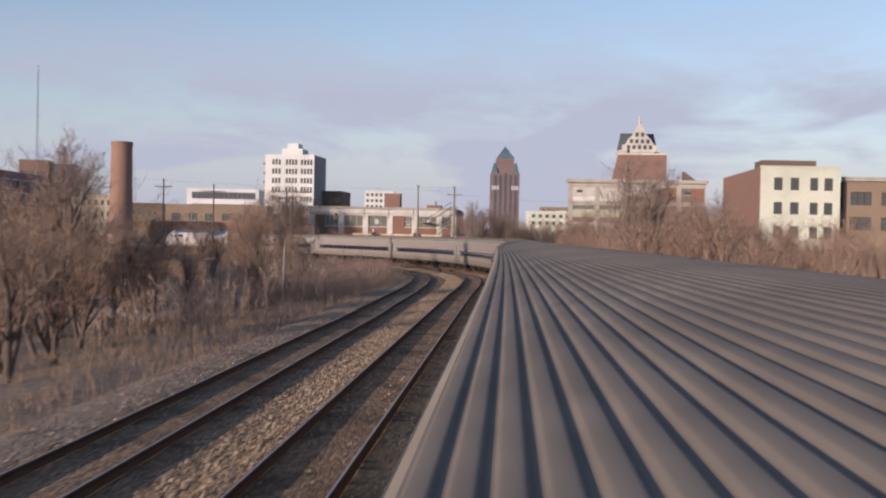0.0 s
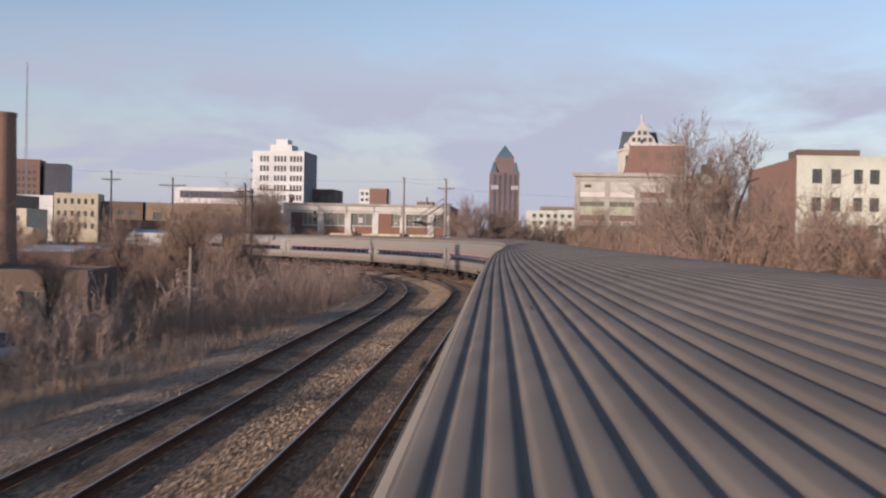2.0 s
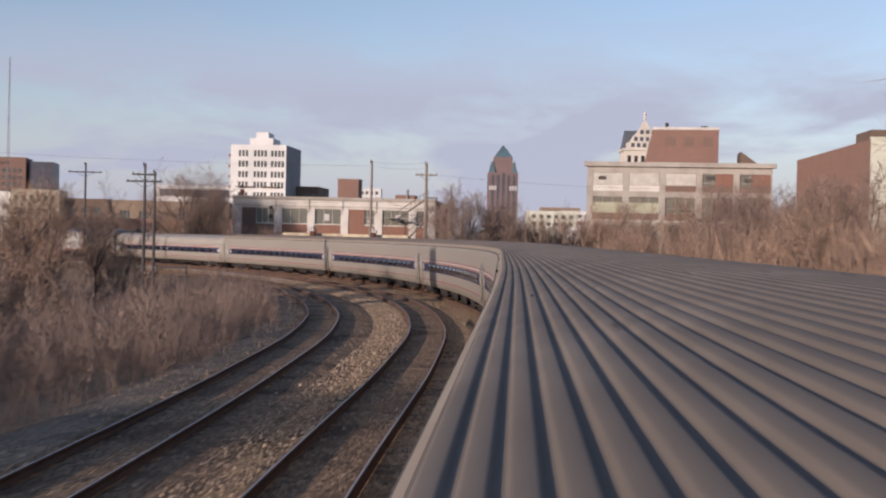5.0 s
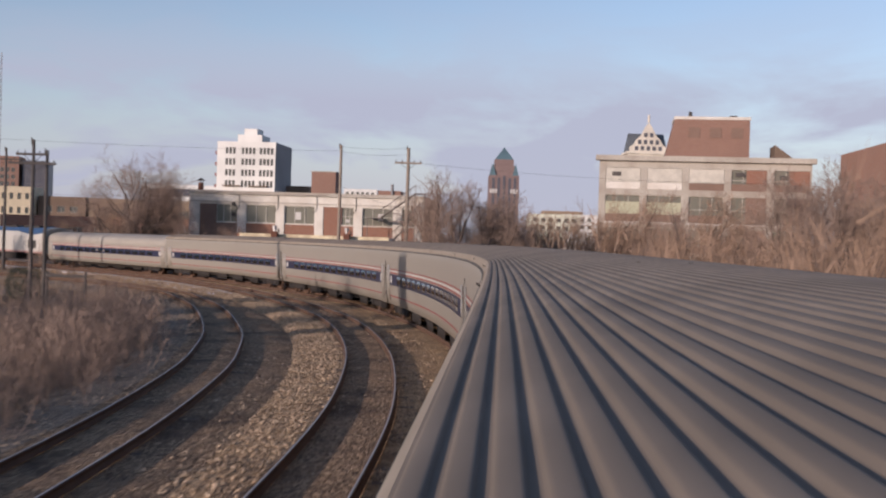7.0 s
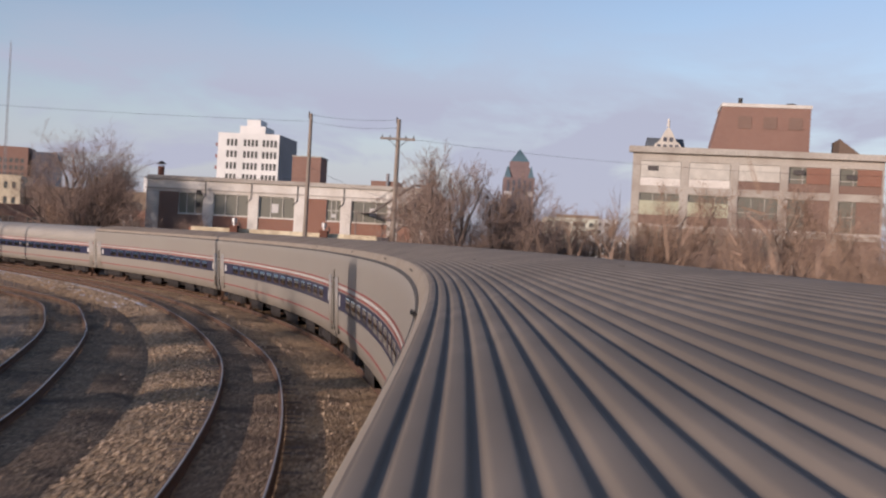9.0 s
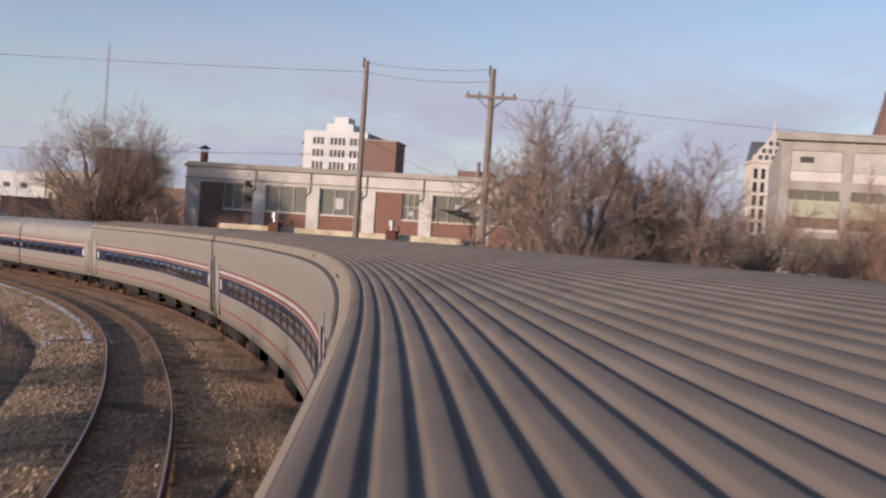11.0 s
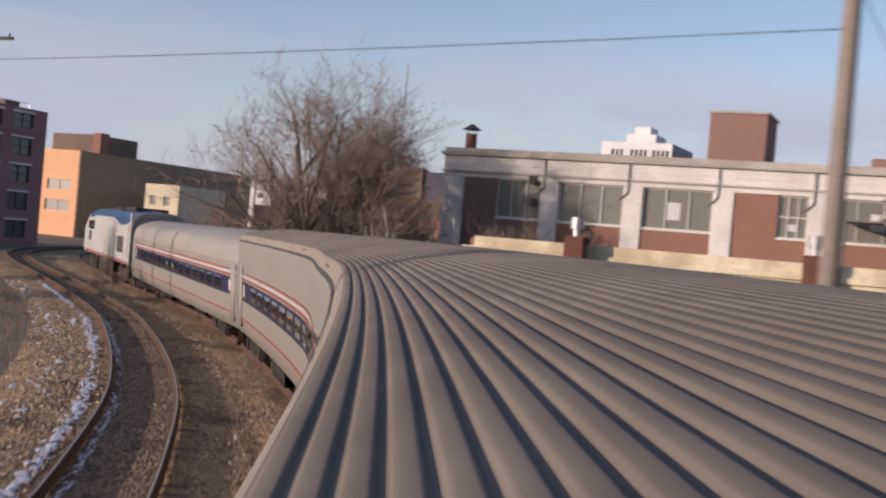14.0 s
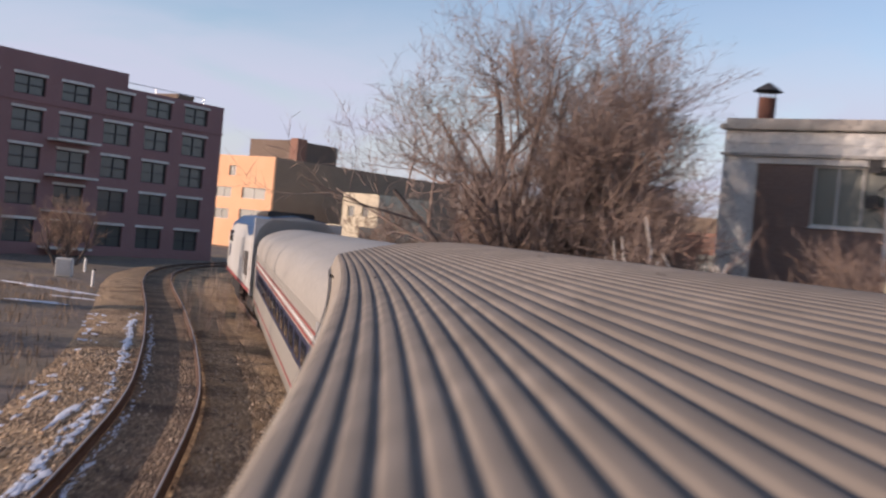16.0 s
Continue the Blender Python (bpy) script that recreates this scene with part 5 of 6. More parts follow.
block("office_building", "dark glass office tower far behind the roofs", (-476.0, 1330.0, 0), 10.0, 27.0, 40.0, -2.0, 82.0, M_tower_glass, [(2 + i * 6, 6 + i * 6, 12 + j * 8, 17 + j * 8) for i in range(4) for j in range(8)], gm=M_tower_glass)

# white tower block
# side walls are white too; their grey is painted-in shade
wt = block("apartment_tower", "white eleven-storey apartment tower with paired windows and roof house", (-77.0, 471.5, 0), -6.0, 21.4, 24.0, -2.0, 37.6, M_wall_white,
           [(u + k * 1.35, u + k * 1.35 + 0.95, z, z + 2.3) for u, nk in ((3.1, 3), (9.0, 4), (15.6, 4)) for k in range(nk) for z in [33.2 - 3.95 * f for f in range(8)]], side=M_grey_shaded, cols=1, rows=2, fm=M_frame_and_gloom)
part("roof_house", boxes((6.5, 15.5, 3, 14, 37.2, 40.4)), M_wall_white, wt, "white stepped roof house")
part("roof_house", boxes((8.6, 13.4, 4, 12, 40.0, 42.7)), M_wall_white, wt, "small upper roof house")
for z in (34.2, 30.2, 26.3, 22.3, 18.4, 14.5):
    part("balcony", boxes((-1.1, 0.0, 1.0, 4.0, z - 1.2, z - 0.1)), M_brick_dark, wt, "dark red end balcony")
for z in (21.5,):
    part("canopy", boxes((2.5, 9.0, -1.2, -0.01, z, z + 0.4)), M_brown, wt)
    part("canopy", boxes((12.0, 19.0, -1.2, -0.01, z, z + 0.4)), M_brown, wt)
block("office_building", "dark lower block beside the white tower", (-54.5, 486.0, 0), -6.0, 9.5, 20.0, -2.0, 23.0, M_brown, [(1 + i * 3, 3 + i * 3, 14 + j * 4, 16 + j * 4) for i in range(3) for j in range(2)])
block("apartment_tower", "distant white apartment slab with a grid of windows", (-46.2, 640.0, 0), 0.0, 17.0, 14.0, -2.0, 29.7, M_wall_white,
      [(1.0 + i * 2.6, 2.6 + i * 2.6, 26.4 - 3.4 * j, 28.2 - 3.4 * j) for i in range(6) for j in range(4)], cols=1, fm=M_wall_white)

# far towers
tw = thing("office_tower", "tall granite office tower with a green pyramid roof", "tower", (75.6, 1355.0, 0))
part("shaft", boxes((-17.5, 17.5, 0, 35, -2, 84)), M_tower, tw, "reddish granite shaft")
for lo, hi, wd in ((84.01, 95, 14.0), (95.01, 103, 11.0)):
    part("shoulder", boxes((-wd, wd, 17.5 - wd, 17.5 + wd, lo, hi)), M_tower, tw, "stepped granite shoulder")
for u in (-12.5, -6.3, 0, 6.3, 12.5):
    part("glass_strip", boxes((u - 1.5, u + 1.5, -0.5, -0.01, 10, 81 if abs(u) > 1 else 83.5)), M_tower_glass, tw, "dark glazed strip")
for u in (-16.5, 7.5):
    for k in range(3):
        part("sign", boxes((u + k * 3.1, u + k * 3.1 + 2.3, -0.9, -0.51, 63, 68)), M_white, tw, "white sign bar")
for r0, r1, z0, z1 in ((15.5, 8.5, 103.01, 110), (8.4, 0.3, 110.01, 118)):
    bm = bmesh.new()
    tube(bm, (0, 17.5, z0), (0, 17.5, z1), r0, r1, sides=4)
    bmesh.ops.rotate(bm, cent=(0, 17.5, 0), matrix=Matrix.Rotation(radians(45), 3, "Z"), verts=bm.verts)
    part("pyramid_roof", bm, M_slate, tw, "blue-green pyramid roof")
for sx in (-1, 1):
    for yy in (4.0, 31.0):
        bm = bmesh.new()
        tube(bm, (sx * 13.2, yy, 84), (sx * 13.2, yy, 98), 4.9, 0.3, sides=4)
        bmesh.ops.rotate(bm, cent=(sx * 13.2, yy, 0), matrix=Matrix.Rotation(radians(45), 3, "Z"), verts=bm.verts)
        part("corner_gable", bm, M_slate, tw, "small green corner spire")

gt = thing("gabled_tower", "ornate cream stone tower with stepped gable and slate roof", "tower", (179.5, 1120.0, 0))
part("shaft", pierced(bmesh.new(), 0, 38, -2, 94, 0, 1.0, [(3 + i * 6.6, 6.6 + i * 6.6, 20 + j * 12, 29 + j * 12) for i in range(5) for j in range(6)]), M_stone_pale, gt)
# dark-painted core in place of shaded rooms behind the openings
part("core", boxes((0.1, 37.9, 2.0, 30, -2, 93)), M_frame_and_gloom, gt)
part("side_wall", boxes((0, 1, 1.01, 30, -2, 94)), M_stone_pale, gt)
part("cornice", boxes((-1.5, 39.5, -1.5, 31, 94.01, 96)), M_stone_pale, gt)
bm = bmesh.new()
fr = [(1.5, 96), (1.5, 101), (5, 102.5), (7.5, 107.5), (11.5, 111), (15.5, 119), (19, 124), (22.5, 119), (26.5, 111), (30.5, 107.5), (33, 102.5), (36.5, 101), (36.5, 96)]
f = bm.faces.new([bm.verts.new((u, 0, z)) for u, z in fr])
r = bmesh.ops.extrude_face_region(bm, geom=[f])
bmesh.ops.translate(bm, vec=(0, 3, 0), verts=[g for g in r["geom"] if isinstance(g, bmesh.types.BMVert)])
bmesh.ops.recalc_face_normals(bm, faces=bm.faces)
part("gable", bm, M_stone_pale, gt, "stepped cream gable")
for z, n in ((97.2, 5), (103.2, 4), (110, 2)):
    for k in range(n):
        u = 19 + (k - (n - 1) / 2) * 5.6
        part("gable_window", boxes((u - 1.6, u + 1.6, -0.4, -0.02, z, z + 4)), M_tower_glass, gt)
bm = bmesh.new()
f = bm.faces.new([bm.verts.new(p) for p in ((0, 4, 96), (38, 4, 96), (36, 15, 114.5), (2, 15, 114.5))])
f2 = bm.faces.new([bm.verts.new(p) for p in ((0, 28, 96), (2, 17, 114.5), (36, 17, 114.5), (38, 28, 96))])
f3 = bm.faces.new([bm.verts.new(p) for p in ((2, 15, 114.5), (36, 15, 114.5), (36, 17, 114.5), (2, 17, 114.5))])
f4 = bm.faces.new([bm.verts.new(p) for p in ((0, 4, 96), (2, 15, 114.5), (2, 17, 114.5), (0, 28, 96))])
part("roof", bm, M_slate_grey, gt, "dark slate roof")
part("finial", tube(tube(bmesh.new(), (19, 1.5, 124), (19, 1.5, 129), 1.4, 1.0, sides=8), (19, 1.5, 129), (19, 1.5, 132), 1.6, 0.1, sides=8), M_stone_pale, gt, "white lantern finial")

# low town roofs in the gap between the trees
rngb = random.Random(5)
for i, (x, y, w, h, m) in enumerate(((50, 640, 26, 20, M_yellow), (74, 700, 20, 22, M_wall_white), (92, 560, 24, 16, M_brick), (60, 540, 18, 10, M_wall_white),
                                     (112, 620, 26, 24, M_cream_far), (30, 600, 18, 9, M_conc), (20, 520, 16, 8, M_brick_tan), (80, 900, 30, 30, M_brick_tan))):
    block("town_house", "low town building of %s beyond the trees" % {M_yellow: "yellow render", M_wall_white: "white render", M_brick: "red brick", M_cream_far: "cream stone", M_conc: "grey concrete", M_brick_tan: "tan brick"}[m],
          (x, y, 0), rngb.uniform(-8, 8), w, 18, -2.0, h, m, [(1.5 + k * 4, 3.6 + k * 4, h - 4 - 4 * j, h - 2 - 4 * j) for k in range(int((w - 2) / 4)) for j in range(2)], cols=1)

# red-brick apartment block, orange house and brown hall past the bend
rb = thing("apartment_block", "dark red-brick five-storey apartment block with white lintels", "building", (-85.6, 207.0, 0), 88.0)
RW = 36.0
STEP = 24.8
floors = [0.4, 3.3, 6.1, 8.9]
rh = [(1.2 + i * 4.3, 4.0 + i * 4.3, z, z + 1.75) for i in range(8) for z in floors] + [(1.2 + i * 4.3, 4.0 + i * 4.3, 11.75, 13.2) for i in range(8)]
part("front_wall", pierced(bmesh.new(), 0, RW, -1.4, 13.75, 0, 0.4, rh), M_brick_dark, rb)
part("front_wall", boxes((0, STEP, 0, 0.4, 13.753, 14.95)), M_brick_dark, rb, "raised brick parapet")
part("end_wall", boxes((0, 0.4, 0.41, 18, -1.4, 14.95)), M_brick_dark, rb)
part("end_wall", boxes((RW - 0.4, RW, 0.41, 18, -1.4, 13.75)), M_brick_dark, rb)
# block core with the rooms' darkness put into its colour
part("interior", boxes((0.41, RW - 0.41, 0.9, 17.9, -1.1, 13.2)), M_frame_and_gloom, rb)
part("roof", boxes((0.41, RW - 0.41, 0.45, 18, 13.25, 13.5)), M_tar, rb)
for h in rh:
    window(rb, *h, v=0.16, cols=2, rows=2, bar=0.08, fm=M_frame_and_gloom, gm=M_glass)
    part("lintel", boxes((h[0] - 0.15, h[1] + 0.15, -0.06, 0.1, h[3] + 0.03, h[3] + 0.24)), M_conc, rb)
part("string_course", boxes((0, RW, -0.1, -0.003, 11.2, 11.4)), M_brick_dark, rb)
for u in (4.5, 17.4):
    for z in (0.0, 2.9, 5.7, 8.5):
        part("balcony_slab", boxes((u, u + 4.2, -1.3, -0.01, z, z + 0.18)), M_conc, rb)
part("roof_rail", boxes((STEP + 0.3, RW - 1.2, 1.4, 1.46, 14.4, 14.46), (STEP + 0.3, STEP + 0.36, 1.4, 1.46, 13.5, 14.4), (29.0, 29.06, 1.4, 1.46, 13.5, 14.4), (RW - 1.26, RW - 1.2, 1.4, 1.46, 13.5, 14.4)), M_galv, rb, "pale roof railing")
part("roof_house", boxes((RW - 3.0, RW - 1.0, 3.0, 6.0, 13.4, 14.6)), M_brown, rb)

og = block("apartment_house", "orange rendered house front with small white windows", (-132.0, 289.0, 0), -4.0, 15.6, 46.0, -1.5, 12.9, M_orange,
           [(3.8, 7.2, 6.7, 8.2), (9.4, 14.2, 6.7, 8.3), (3.8, 7.0, 3.5, 5.0), (9.2, 14.2, 3.4, 5.1), (6.4, 7.8, 9.9, 11.4)], cols=2, side=M_brick_tan, fm=M_white, gm=M_glass_olive)
part("roof_house", boxes((4.0, 13.0, 6, 16, 12.6, 16.0)), M_brown, og, "brown roof house")
part("chimney", boxes((13.4, 14.9, 5, 7, 12.6, 16.2)), M_brick, og, "brick chimney")
block("shed", "small pale house with flat roof near the line", (-107.6, 293.0, 0), -4.0, 6.5, 12.0, -1.5, 8.8, M_cream_far, [(1.0, 2.2, 5.5, 7.0), (3.6, 4.8, 5.5, 7.0)], cols=1)
block("shed", "low cream shed beside the brown hall", (-102.0, 280.0, 0), -4.0, 7.5, 8.0, -1.5, 4.1, M_cream_far, [(1.5, 3.0, 1.0, 2.4)], cols=1)
block("hall", "long red-roofed hall behind the big bare tree", (-70.0, 262.0, 0), -10.0, 40.0, 16.0, -1.5, 6.2, M_brick, [(2 + i * 5, 5 + i * 5, 2.0, 4.4) for i in range(7)], cols=3)

# masts
mast = thing("radio_mast", "thin lattice radio mast far behind the town", "mast", (-392.0, 1055.0, 0))
bm = bmesh.new()
for a in range(3):
    c, s_ = 1.6 * math.cos(a * 2.094), 1.6 * math.sin(a * 2.094)
    tube(bm, (c, s_, 0), (c * 0.4, s_ * 0.4, 160), 0.2, 0.12, sides=5)
for z in range(0, 156, 6):
    for a in range(3):
        r0, r1 = 1.6 * (1 - 0.6 * z / 160), 1.6 * (1 - 0.6 * (z + 6) / 160)
        tube(bm, (r0 * math.cos(a * 2.094), r0 * math.sin(a * 2.094), z), (r1 * math.cos((a + 1) * 2.094), r1 * math.sin((a + 1) * 2.094), z + 6), 0.08, sides=4)
part("lattice", bm, M_grey_shaded, mast, "weathered grey lattice")

# ------------------------------------------------------------------ trees and scrub
t_big = bare_tree(14, 13.2, 1.3, "large spreading leafless tree beside the works building", 4, 5, (5, 6), first=0.12, lean=0.42, twig=M_twig, fine=0.006)
t_a = bare_tree(21, 9.0, 0.95, "leafless tree with upright grey limbs", 2, 4, (6, 8), twig=M_twig, lean=0.2)
t_b = bare_tree(22, 8.0, 1.05, "leafless tree with dense brown twigs", 3, 4, (6, 7), twig=M_twig_warm, lean=0.3)
t_c = bare_tree(23, 7.0, 0.95, "young leafless tree with thin stems", 4, 4, (5, 6), twig=M_twig_warm, lean=0.3)
t_d = bare_tree(27, 11.5, 0.95, "tall leafless tree with forked grey trunk and fine twigs", 2, 5, (5, 6), twig=M_twig, lean=0.22)
t_d.matrix_basis = pose(5.1, 155.5, -1.0, 0, 0, 40)
t_d.scale = (0.92, 0.92, 0.92)
t_big.matrix_basis = pose(-29.2, 198.2, -0.6, 0, 0, 150)
t_big.scale = (1.25, 1.25, 1.12)
c = stand(t_big, -30.6, 199.6, 1.0, 70)
c.scale = (1.12, 1.12, 0.98)
t_a.matrix_basis = pose(-27.0, 57.0, -1.8, 0, 0, 40)
t_b.matrix_basis = pose(11.6, 169.5, -1.0)
t_c.matrix_basis = pose(10.5, 57.5, -1.4)
birch = bare_tree(31, 6.6, 0.6, "slim pale-barked birch without leaves", 2, 3, (4, 5), bark=M_birch)
birch.matrix_basis = pose(-22.0, 193.6, -0.6)
stand(birch, -22.9, 193.2, 0.85, 80)
stand(t_a, -18.2, 199.0, 0.8, 10)
stand(t_c, -20.6, 201.0, 0.8, 80)

for x, y, s, r, src in ((-25.2, 203.6, 0.8, 20, t_a), (-33.0, 205.0, 1.0, 130, t_b), (-37.0, 209.0, 1.25, 200, t_a), (-40.0, 208.0, 0.75, 10, t_b),
                        (-31.0, 214.0, 1.05, 260, t_a), (-24.2, 201.5, 0.6, 300, t_b), (-30.5, 201.5, 0.75, 40, t_c),
                        (4.0, 161.2, 0.85, 190, t_d), (7.6, 165.0, 0.85, 300, t_d), (6.0, 160.0, 0.6, 10, t_c), (9.6, 164.0, 0.85, 290, t_b),
                        (14.0, 174.0, 1.0, 60, t_a), (12.5, 172.0, 0.9, 0, t_b), (17.5, 166.0, 1.2, 0, t_c), (20.5, 173.0, 1.35, 210, t_b), (25.0, 168.0, 1.25, 20, t_a), (29.5, 176.0, 1.4, 120, t_b),
                        (33.0, 166.0, 0.9, 320, t_c), (37.5, 178.0, 0.9, 75, t_b), (42.0, 170.0, 0.85, 155, t_a), (24.0, 155.0, 1.1, 200, t_b), (30.0, 152.0, 0.8, 110, t_c), (36.0, 156.0, 1.2, 15, t_b), (18.0, 150.0, 1.05, 85, t_c),
                        (12.8, 70.0, 0.95, 30, t_d), (6.6, 156.8, 0.62, 120, t_d), (8.2, 158.5, 0.88, 250, t_d), (7.5, 159.5, 0.8, 330, t_b), (11.8, 170.0, 1.0, 40, t_a), (13.5, 177.0, 1.05, 150, t_b), (15.5, 181.0, 1.1, 250, t_a), (12.6, 183.0, 1.0, 10, t_b), (16.5, 171.0, 1.1, 200, t_b), (25.8, 142.0, 1.0, 40, t_d), (28.5, 146.0, 1.05, 190, t_d), (30.0, 140.0, 1.05, 300, t_d), (27.5, 136.0, 0.9, 80, t_d), (31.5, 148.0, 1.3, 140, t_b), (33.0, 136.0, 1.1, 220, t_d), (29.0, 131.0, 1.2, 10, t_b), (35.0, 143.0, 1.3, 100, t_b)):
    stand(src, x, y, s, r)

# trees on the right of the line
rt = random.Random(12)
for i in range(12):
    stand(rt.choice((t_b, t_c, t_a)), rt.uniform(25.0, 40.0), 84.0 + 46.0 * (i + rt.random()) / 12, rt.uniform(0.8, 1.1), rt.uniform(0, 360))
for i in range(24):
    stand(rt.choice((t_b, t_c, t_b, t_a)), 17.0 + 20.0 * (i + rt.random()) / 24, rt.uniform(150.0, 180.0), rt.uniform(0.75, 1.0), rt.uniform(0, 360))
for i in range(64):
    s = rt.uniform(OWN.near(2, 40), OWN.near(5, 130))
    k, tx, ty = OWN.at(s)
    u = rt.uniform(7.5, 20.0)
    stand(rt.choice((t_b, t_c, t_b, t_c)), k[0] + u * ty, k[1] - u * tx, rt.uniform(0.72, 1.02), rt.uniform(0, 360))
# trees on the left of the line
for x, y, s, r, src in ((-15.5, 44.0, 0.8, 20, t_c), (-24.0, 61.0, 1.1, 140, t_b), (-17.5, 53.0, 0.8, 250, t_b), (-23.0, 68.0, 0.8, 40, t_c), (-20.6, 58.0, 1.0, 10, t_d), (-15.2, 38.0, 0.85, 200, t_a), (-17.0, 42.5, 0.9, 75, t_b), (-16.5, 62.0, 0.7, 330, t_b), (-19.5, 66.0, 0.75, 150, t_a), (-15.0, 88.0, 0.75, 20, t_b), (-14.0, 98.0, 0.7, 160, t_a), (-16.0, 106.0, 0.8, 230, t_b), (-13.5, 80.0, 0.6, 90, t_b), (-12.5, 92.0, 0.55, 310, t_c), (-18.0, 76.0, 0.7, 200, t_a),
                        (-17.6, 124.0, 1.1, 15, t_a), (-19.3, 113.0, 1.1, 80, t_b), (-16.2, 118.5, 0.9, 170, t_b), (-21.0, 120.0, 1.2, 300, t_b), (-22.5, 107.0, 1.0, 110, t_a), (-24.5, 130.0, 1.15, 200, t_b), (-19.6, 60.5, 1.05, 20, t_a), (-18.4, 65.0, 0.95, 220, t_b), (-21.0, 72.0, 0.95, 120, t_a), (-17.6, 48.5, 0.95, 310, t_b)):
    stand(src, x, y, s, r)
for i in range(34):
    s = rt.uniform(LEFT.near(-2, 92), LEFT.near(-26, 166))
    k, tx, ty = LEFT.at(s)
    u = -rt.uniform(17.0, 36.0)
    stand(rt.choice((t_b, t_c, t_b, t_a)), k[0] + u * ty, k[1] - u * tx, rt.uniform(0.45, 0.75), rt.uniform(0, 360))
for x, y, s, r, src in ((-52.0, 176.0, 0.95, 30, t_a), (-56.0, 190.0, 1.0, 210, t_b), (-62.0, 184.0, 0.9, 120, t_c), (-68.0, 213.0, 0.62, 30, t_b), (-72.0, 217.0, 0.6, 200, t_b), (-74.0, 211.0, 0.65, 100, t_c)):
    stand(src, x, y, s, r)


def thicket(name, label, n, place, seed, height, material):
    """Many small multi-stemmed shrubs as one mesh."""
    rng = np.random.default_rng(seed)
    kinds = [twigs(grow(np.random.default_rng(seed * 10 + k), 1.0, 0.95, 5, 3, 0.34, 0.15, (3, 5), thick=0.009, fine=0.0038), 3, rng) for k in range(5)]
    VV, QQ, TT, off = [], [], [], 0
    for i in range(n):
        x, y = place(rng)
        V, Q = kinds[int(rng.integers(0, 5))]
        wide = 0.8 / np.percentile(np.hypot(V[:, 0], V[:, 1]), 96)
        V = V * np.array([wide, wide, 1.0])
        a, h = rng.uniform(0, 6.28), height * rng.uniform(0.55, 1.25)
        z = float(ground_height(np.array([x]), np.array([y]))[0])
        R = np.stack([(V[:, 0] * math.cos(a) - V[:, 1] * math.sin(a)) * h * 1.15 + x, (V[:, 0] * math.sin(a) + V[:, 1] * math.cos(a)) * h * 1.15 + y, V[:, 2] * h + z], -1)
        VV.append(R)
        QQ.append(Q[0] + off)
        TT.append(Q[1] + off)
        off += len(V)
    return tagged(arrays(name, np.concatenate(VV), (np.concatenate(QQ), np.concatenate(TT)), material), label, "shrubs", kind="stuff")


def along(ln, s0, s1, u0, u1):
    def f(rng):
        k, tx, ty = ln.at(rng.uniform(s0, s1))
        u = u0 + (u1 - u0) * rng.random() ** 1.3
        return k[0] + u * ty, k[1] - u * tx
    return f


thicket("scrub", "tangled dark brown leafless scrub on the embankment", 280, along(LEFT, LEFT.near(-3, 70), LEFT.near(-8, 146), -3.9, -18.0), 4, 2.3, M_twig_dark)
thicket("scrub", "low dark weeds and scrub beside the outer track", 260, along(LEFT, LEFT.near(-4, 34), LEFT.near(-8, 142), -2.7, -7.0), 14, 0.95, M_twig_dark)
thicket("scrub", "tall leafless brush on the slope below the tracks", 50, along(LEFT, LEFT.near(-3, 78), LEFT.near(-3, 118), -8.0, -20.0), 15, 3.9, M_twig_dark)
thicket("scrub", "dark tangled leafless scrub further down the embankment", 125, along(LEFT, LEFT.near(-3, 76), LEFT.near(-8, 150), -11.0, -34.0), 5, 3.0, M_twig_dark)
thicket("scrub", "dense dark brush close beside the outer track", 210, along(LEFT, LEFT.near(-2.2, 88), LEFT.near(-5, 126), -3.0, -9.5), 16, 2.1, M_twig_dark)
thicket("scrub", "thin pale leafless saplings before the sheds", 85, lambda r: (r.uniform(-31.0, -10.5), r.uniform(55.0, 79.0)), 17, 3.3, M_twig_pale)
thicket("scrub", "reddish leafless scrub beyond the train", 400, along(OWN, OWN.near(1, 8), OWN.near(3, 135), 6.5, 24.0), 6, 5.3, M_twig_warm)
thicket("scrub", "brown scrub beside the works building", 120, along(OWN, OWN.near(5, 122), OWN.near(-7, 160), 7.5, 26.0), 7, 3.2, M_twig_warm)
thicket("scrub", "thin scrub on the inside of the bend", 60, along(MIDDLE, MIDDLE.near(-29, 184), MIDDLE.near(-66, 219), -9.0, -30.0), 9, 1.6, M_twig)
thicket("scrub", "brown brush at the end of the works building", 45, lambda r: (r.uniform(3.0, 15.0), r.uniform(184.0, 205.0)), 18, 4.6, M_twig_warm)
thicket("scrub", "tangled brush under the big bare tree", 45, lambda r: (r.uniform(-40.0, -23.0), r.uniform(194.0, 206.0)), 19, 3.0, M_twig_dark)
thicket("scrub", "grey scrub between the line and the hall", 110, along(OWN, OWN.near(-18, 177), OWN.near(-58, 219), 6.0, 16.0), 10, 2.4, M_twig)

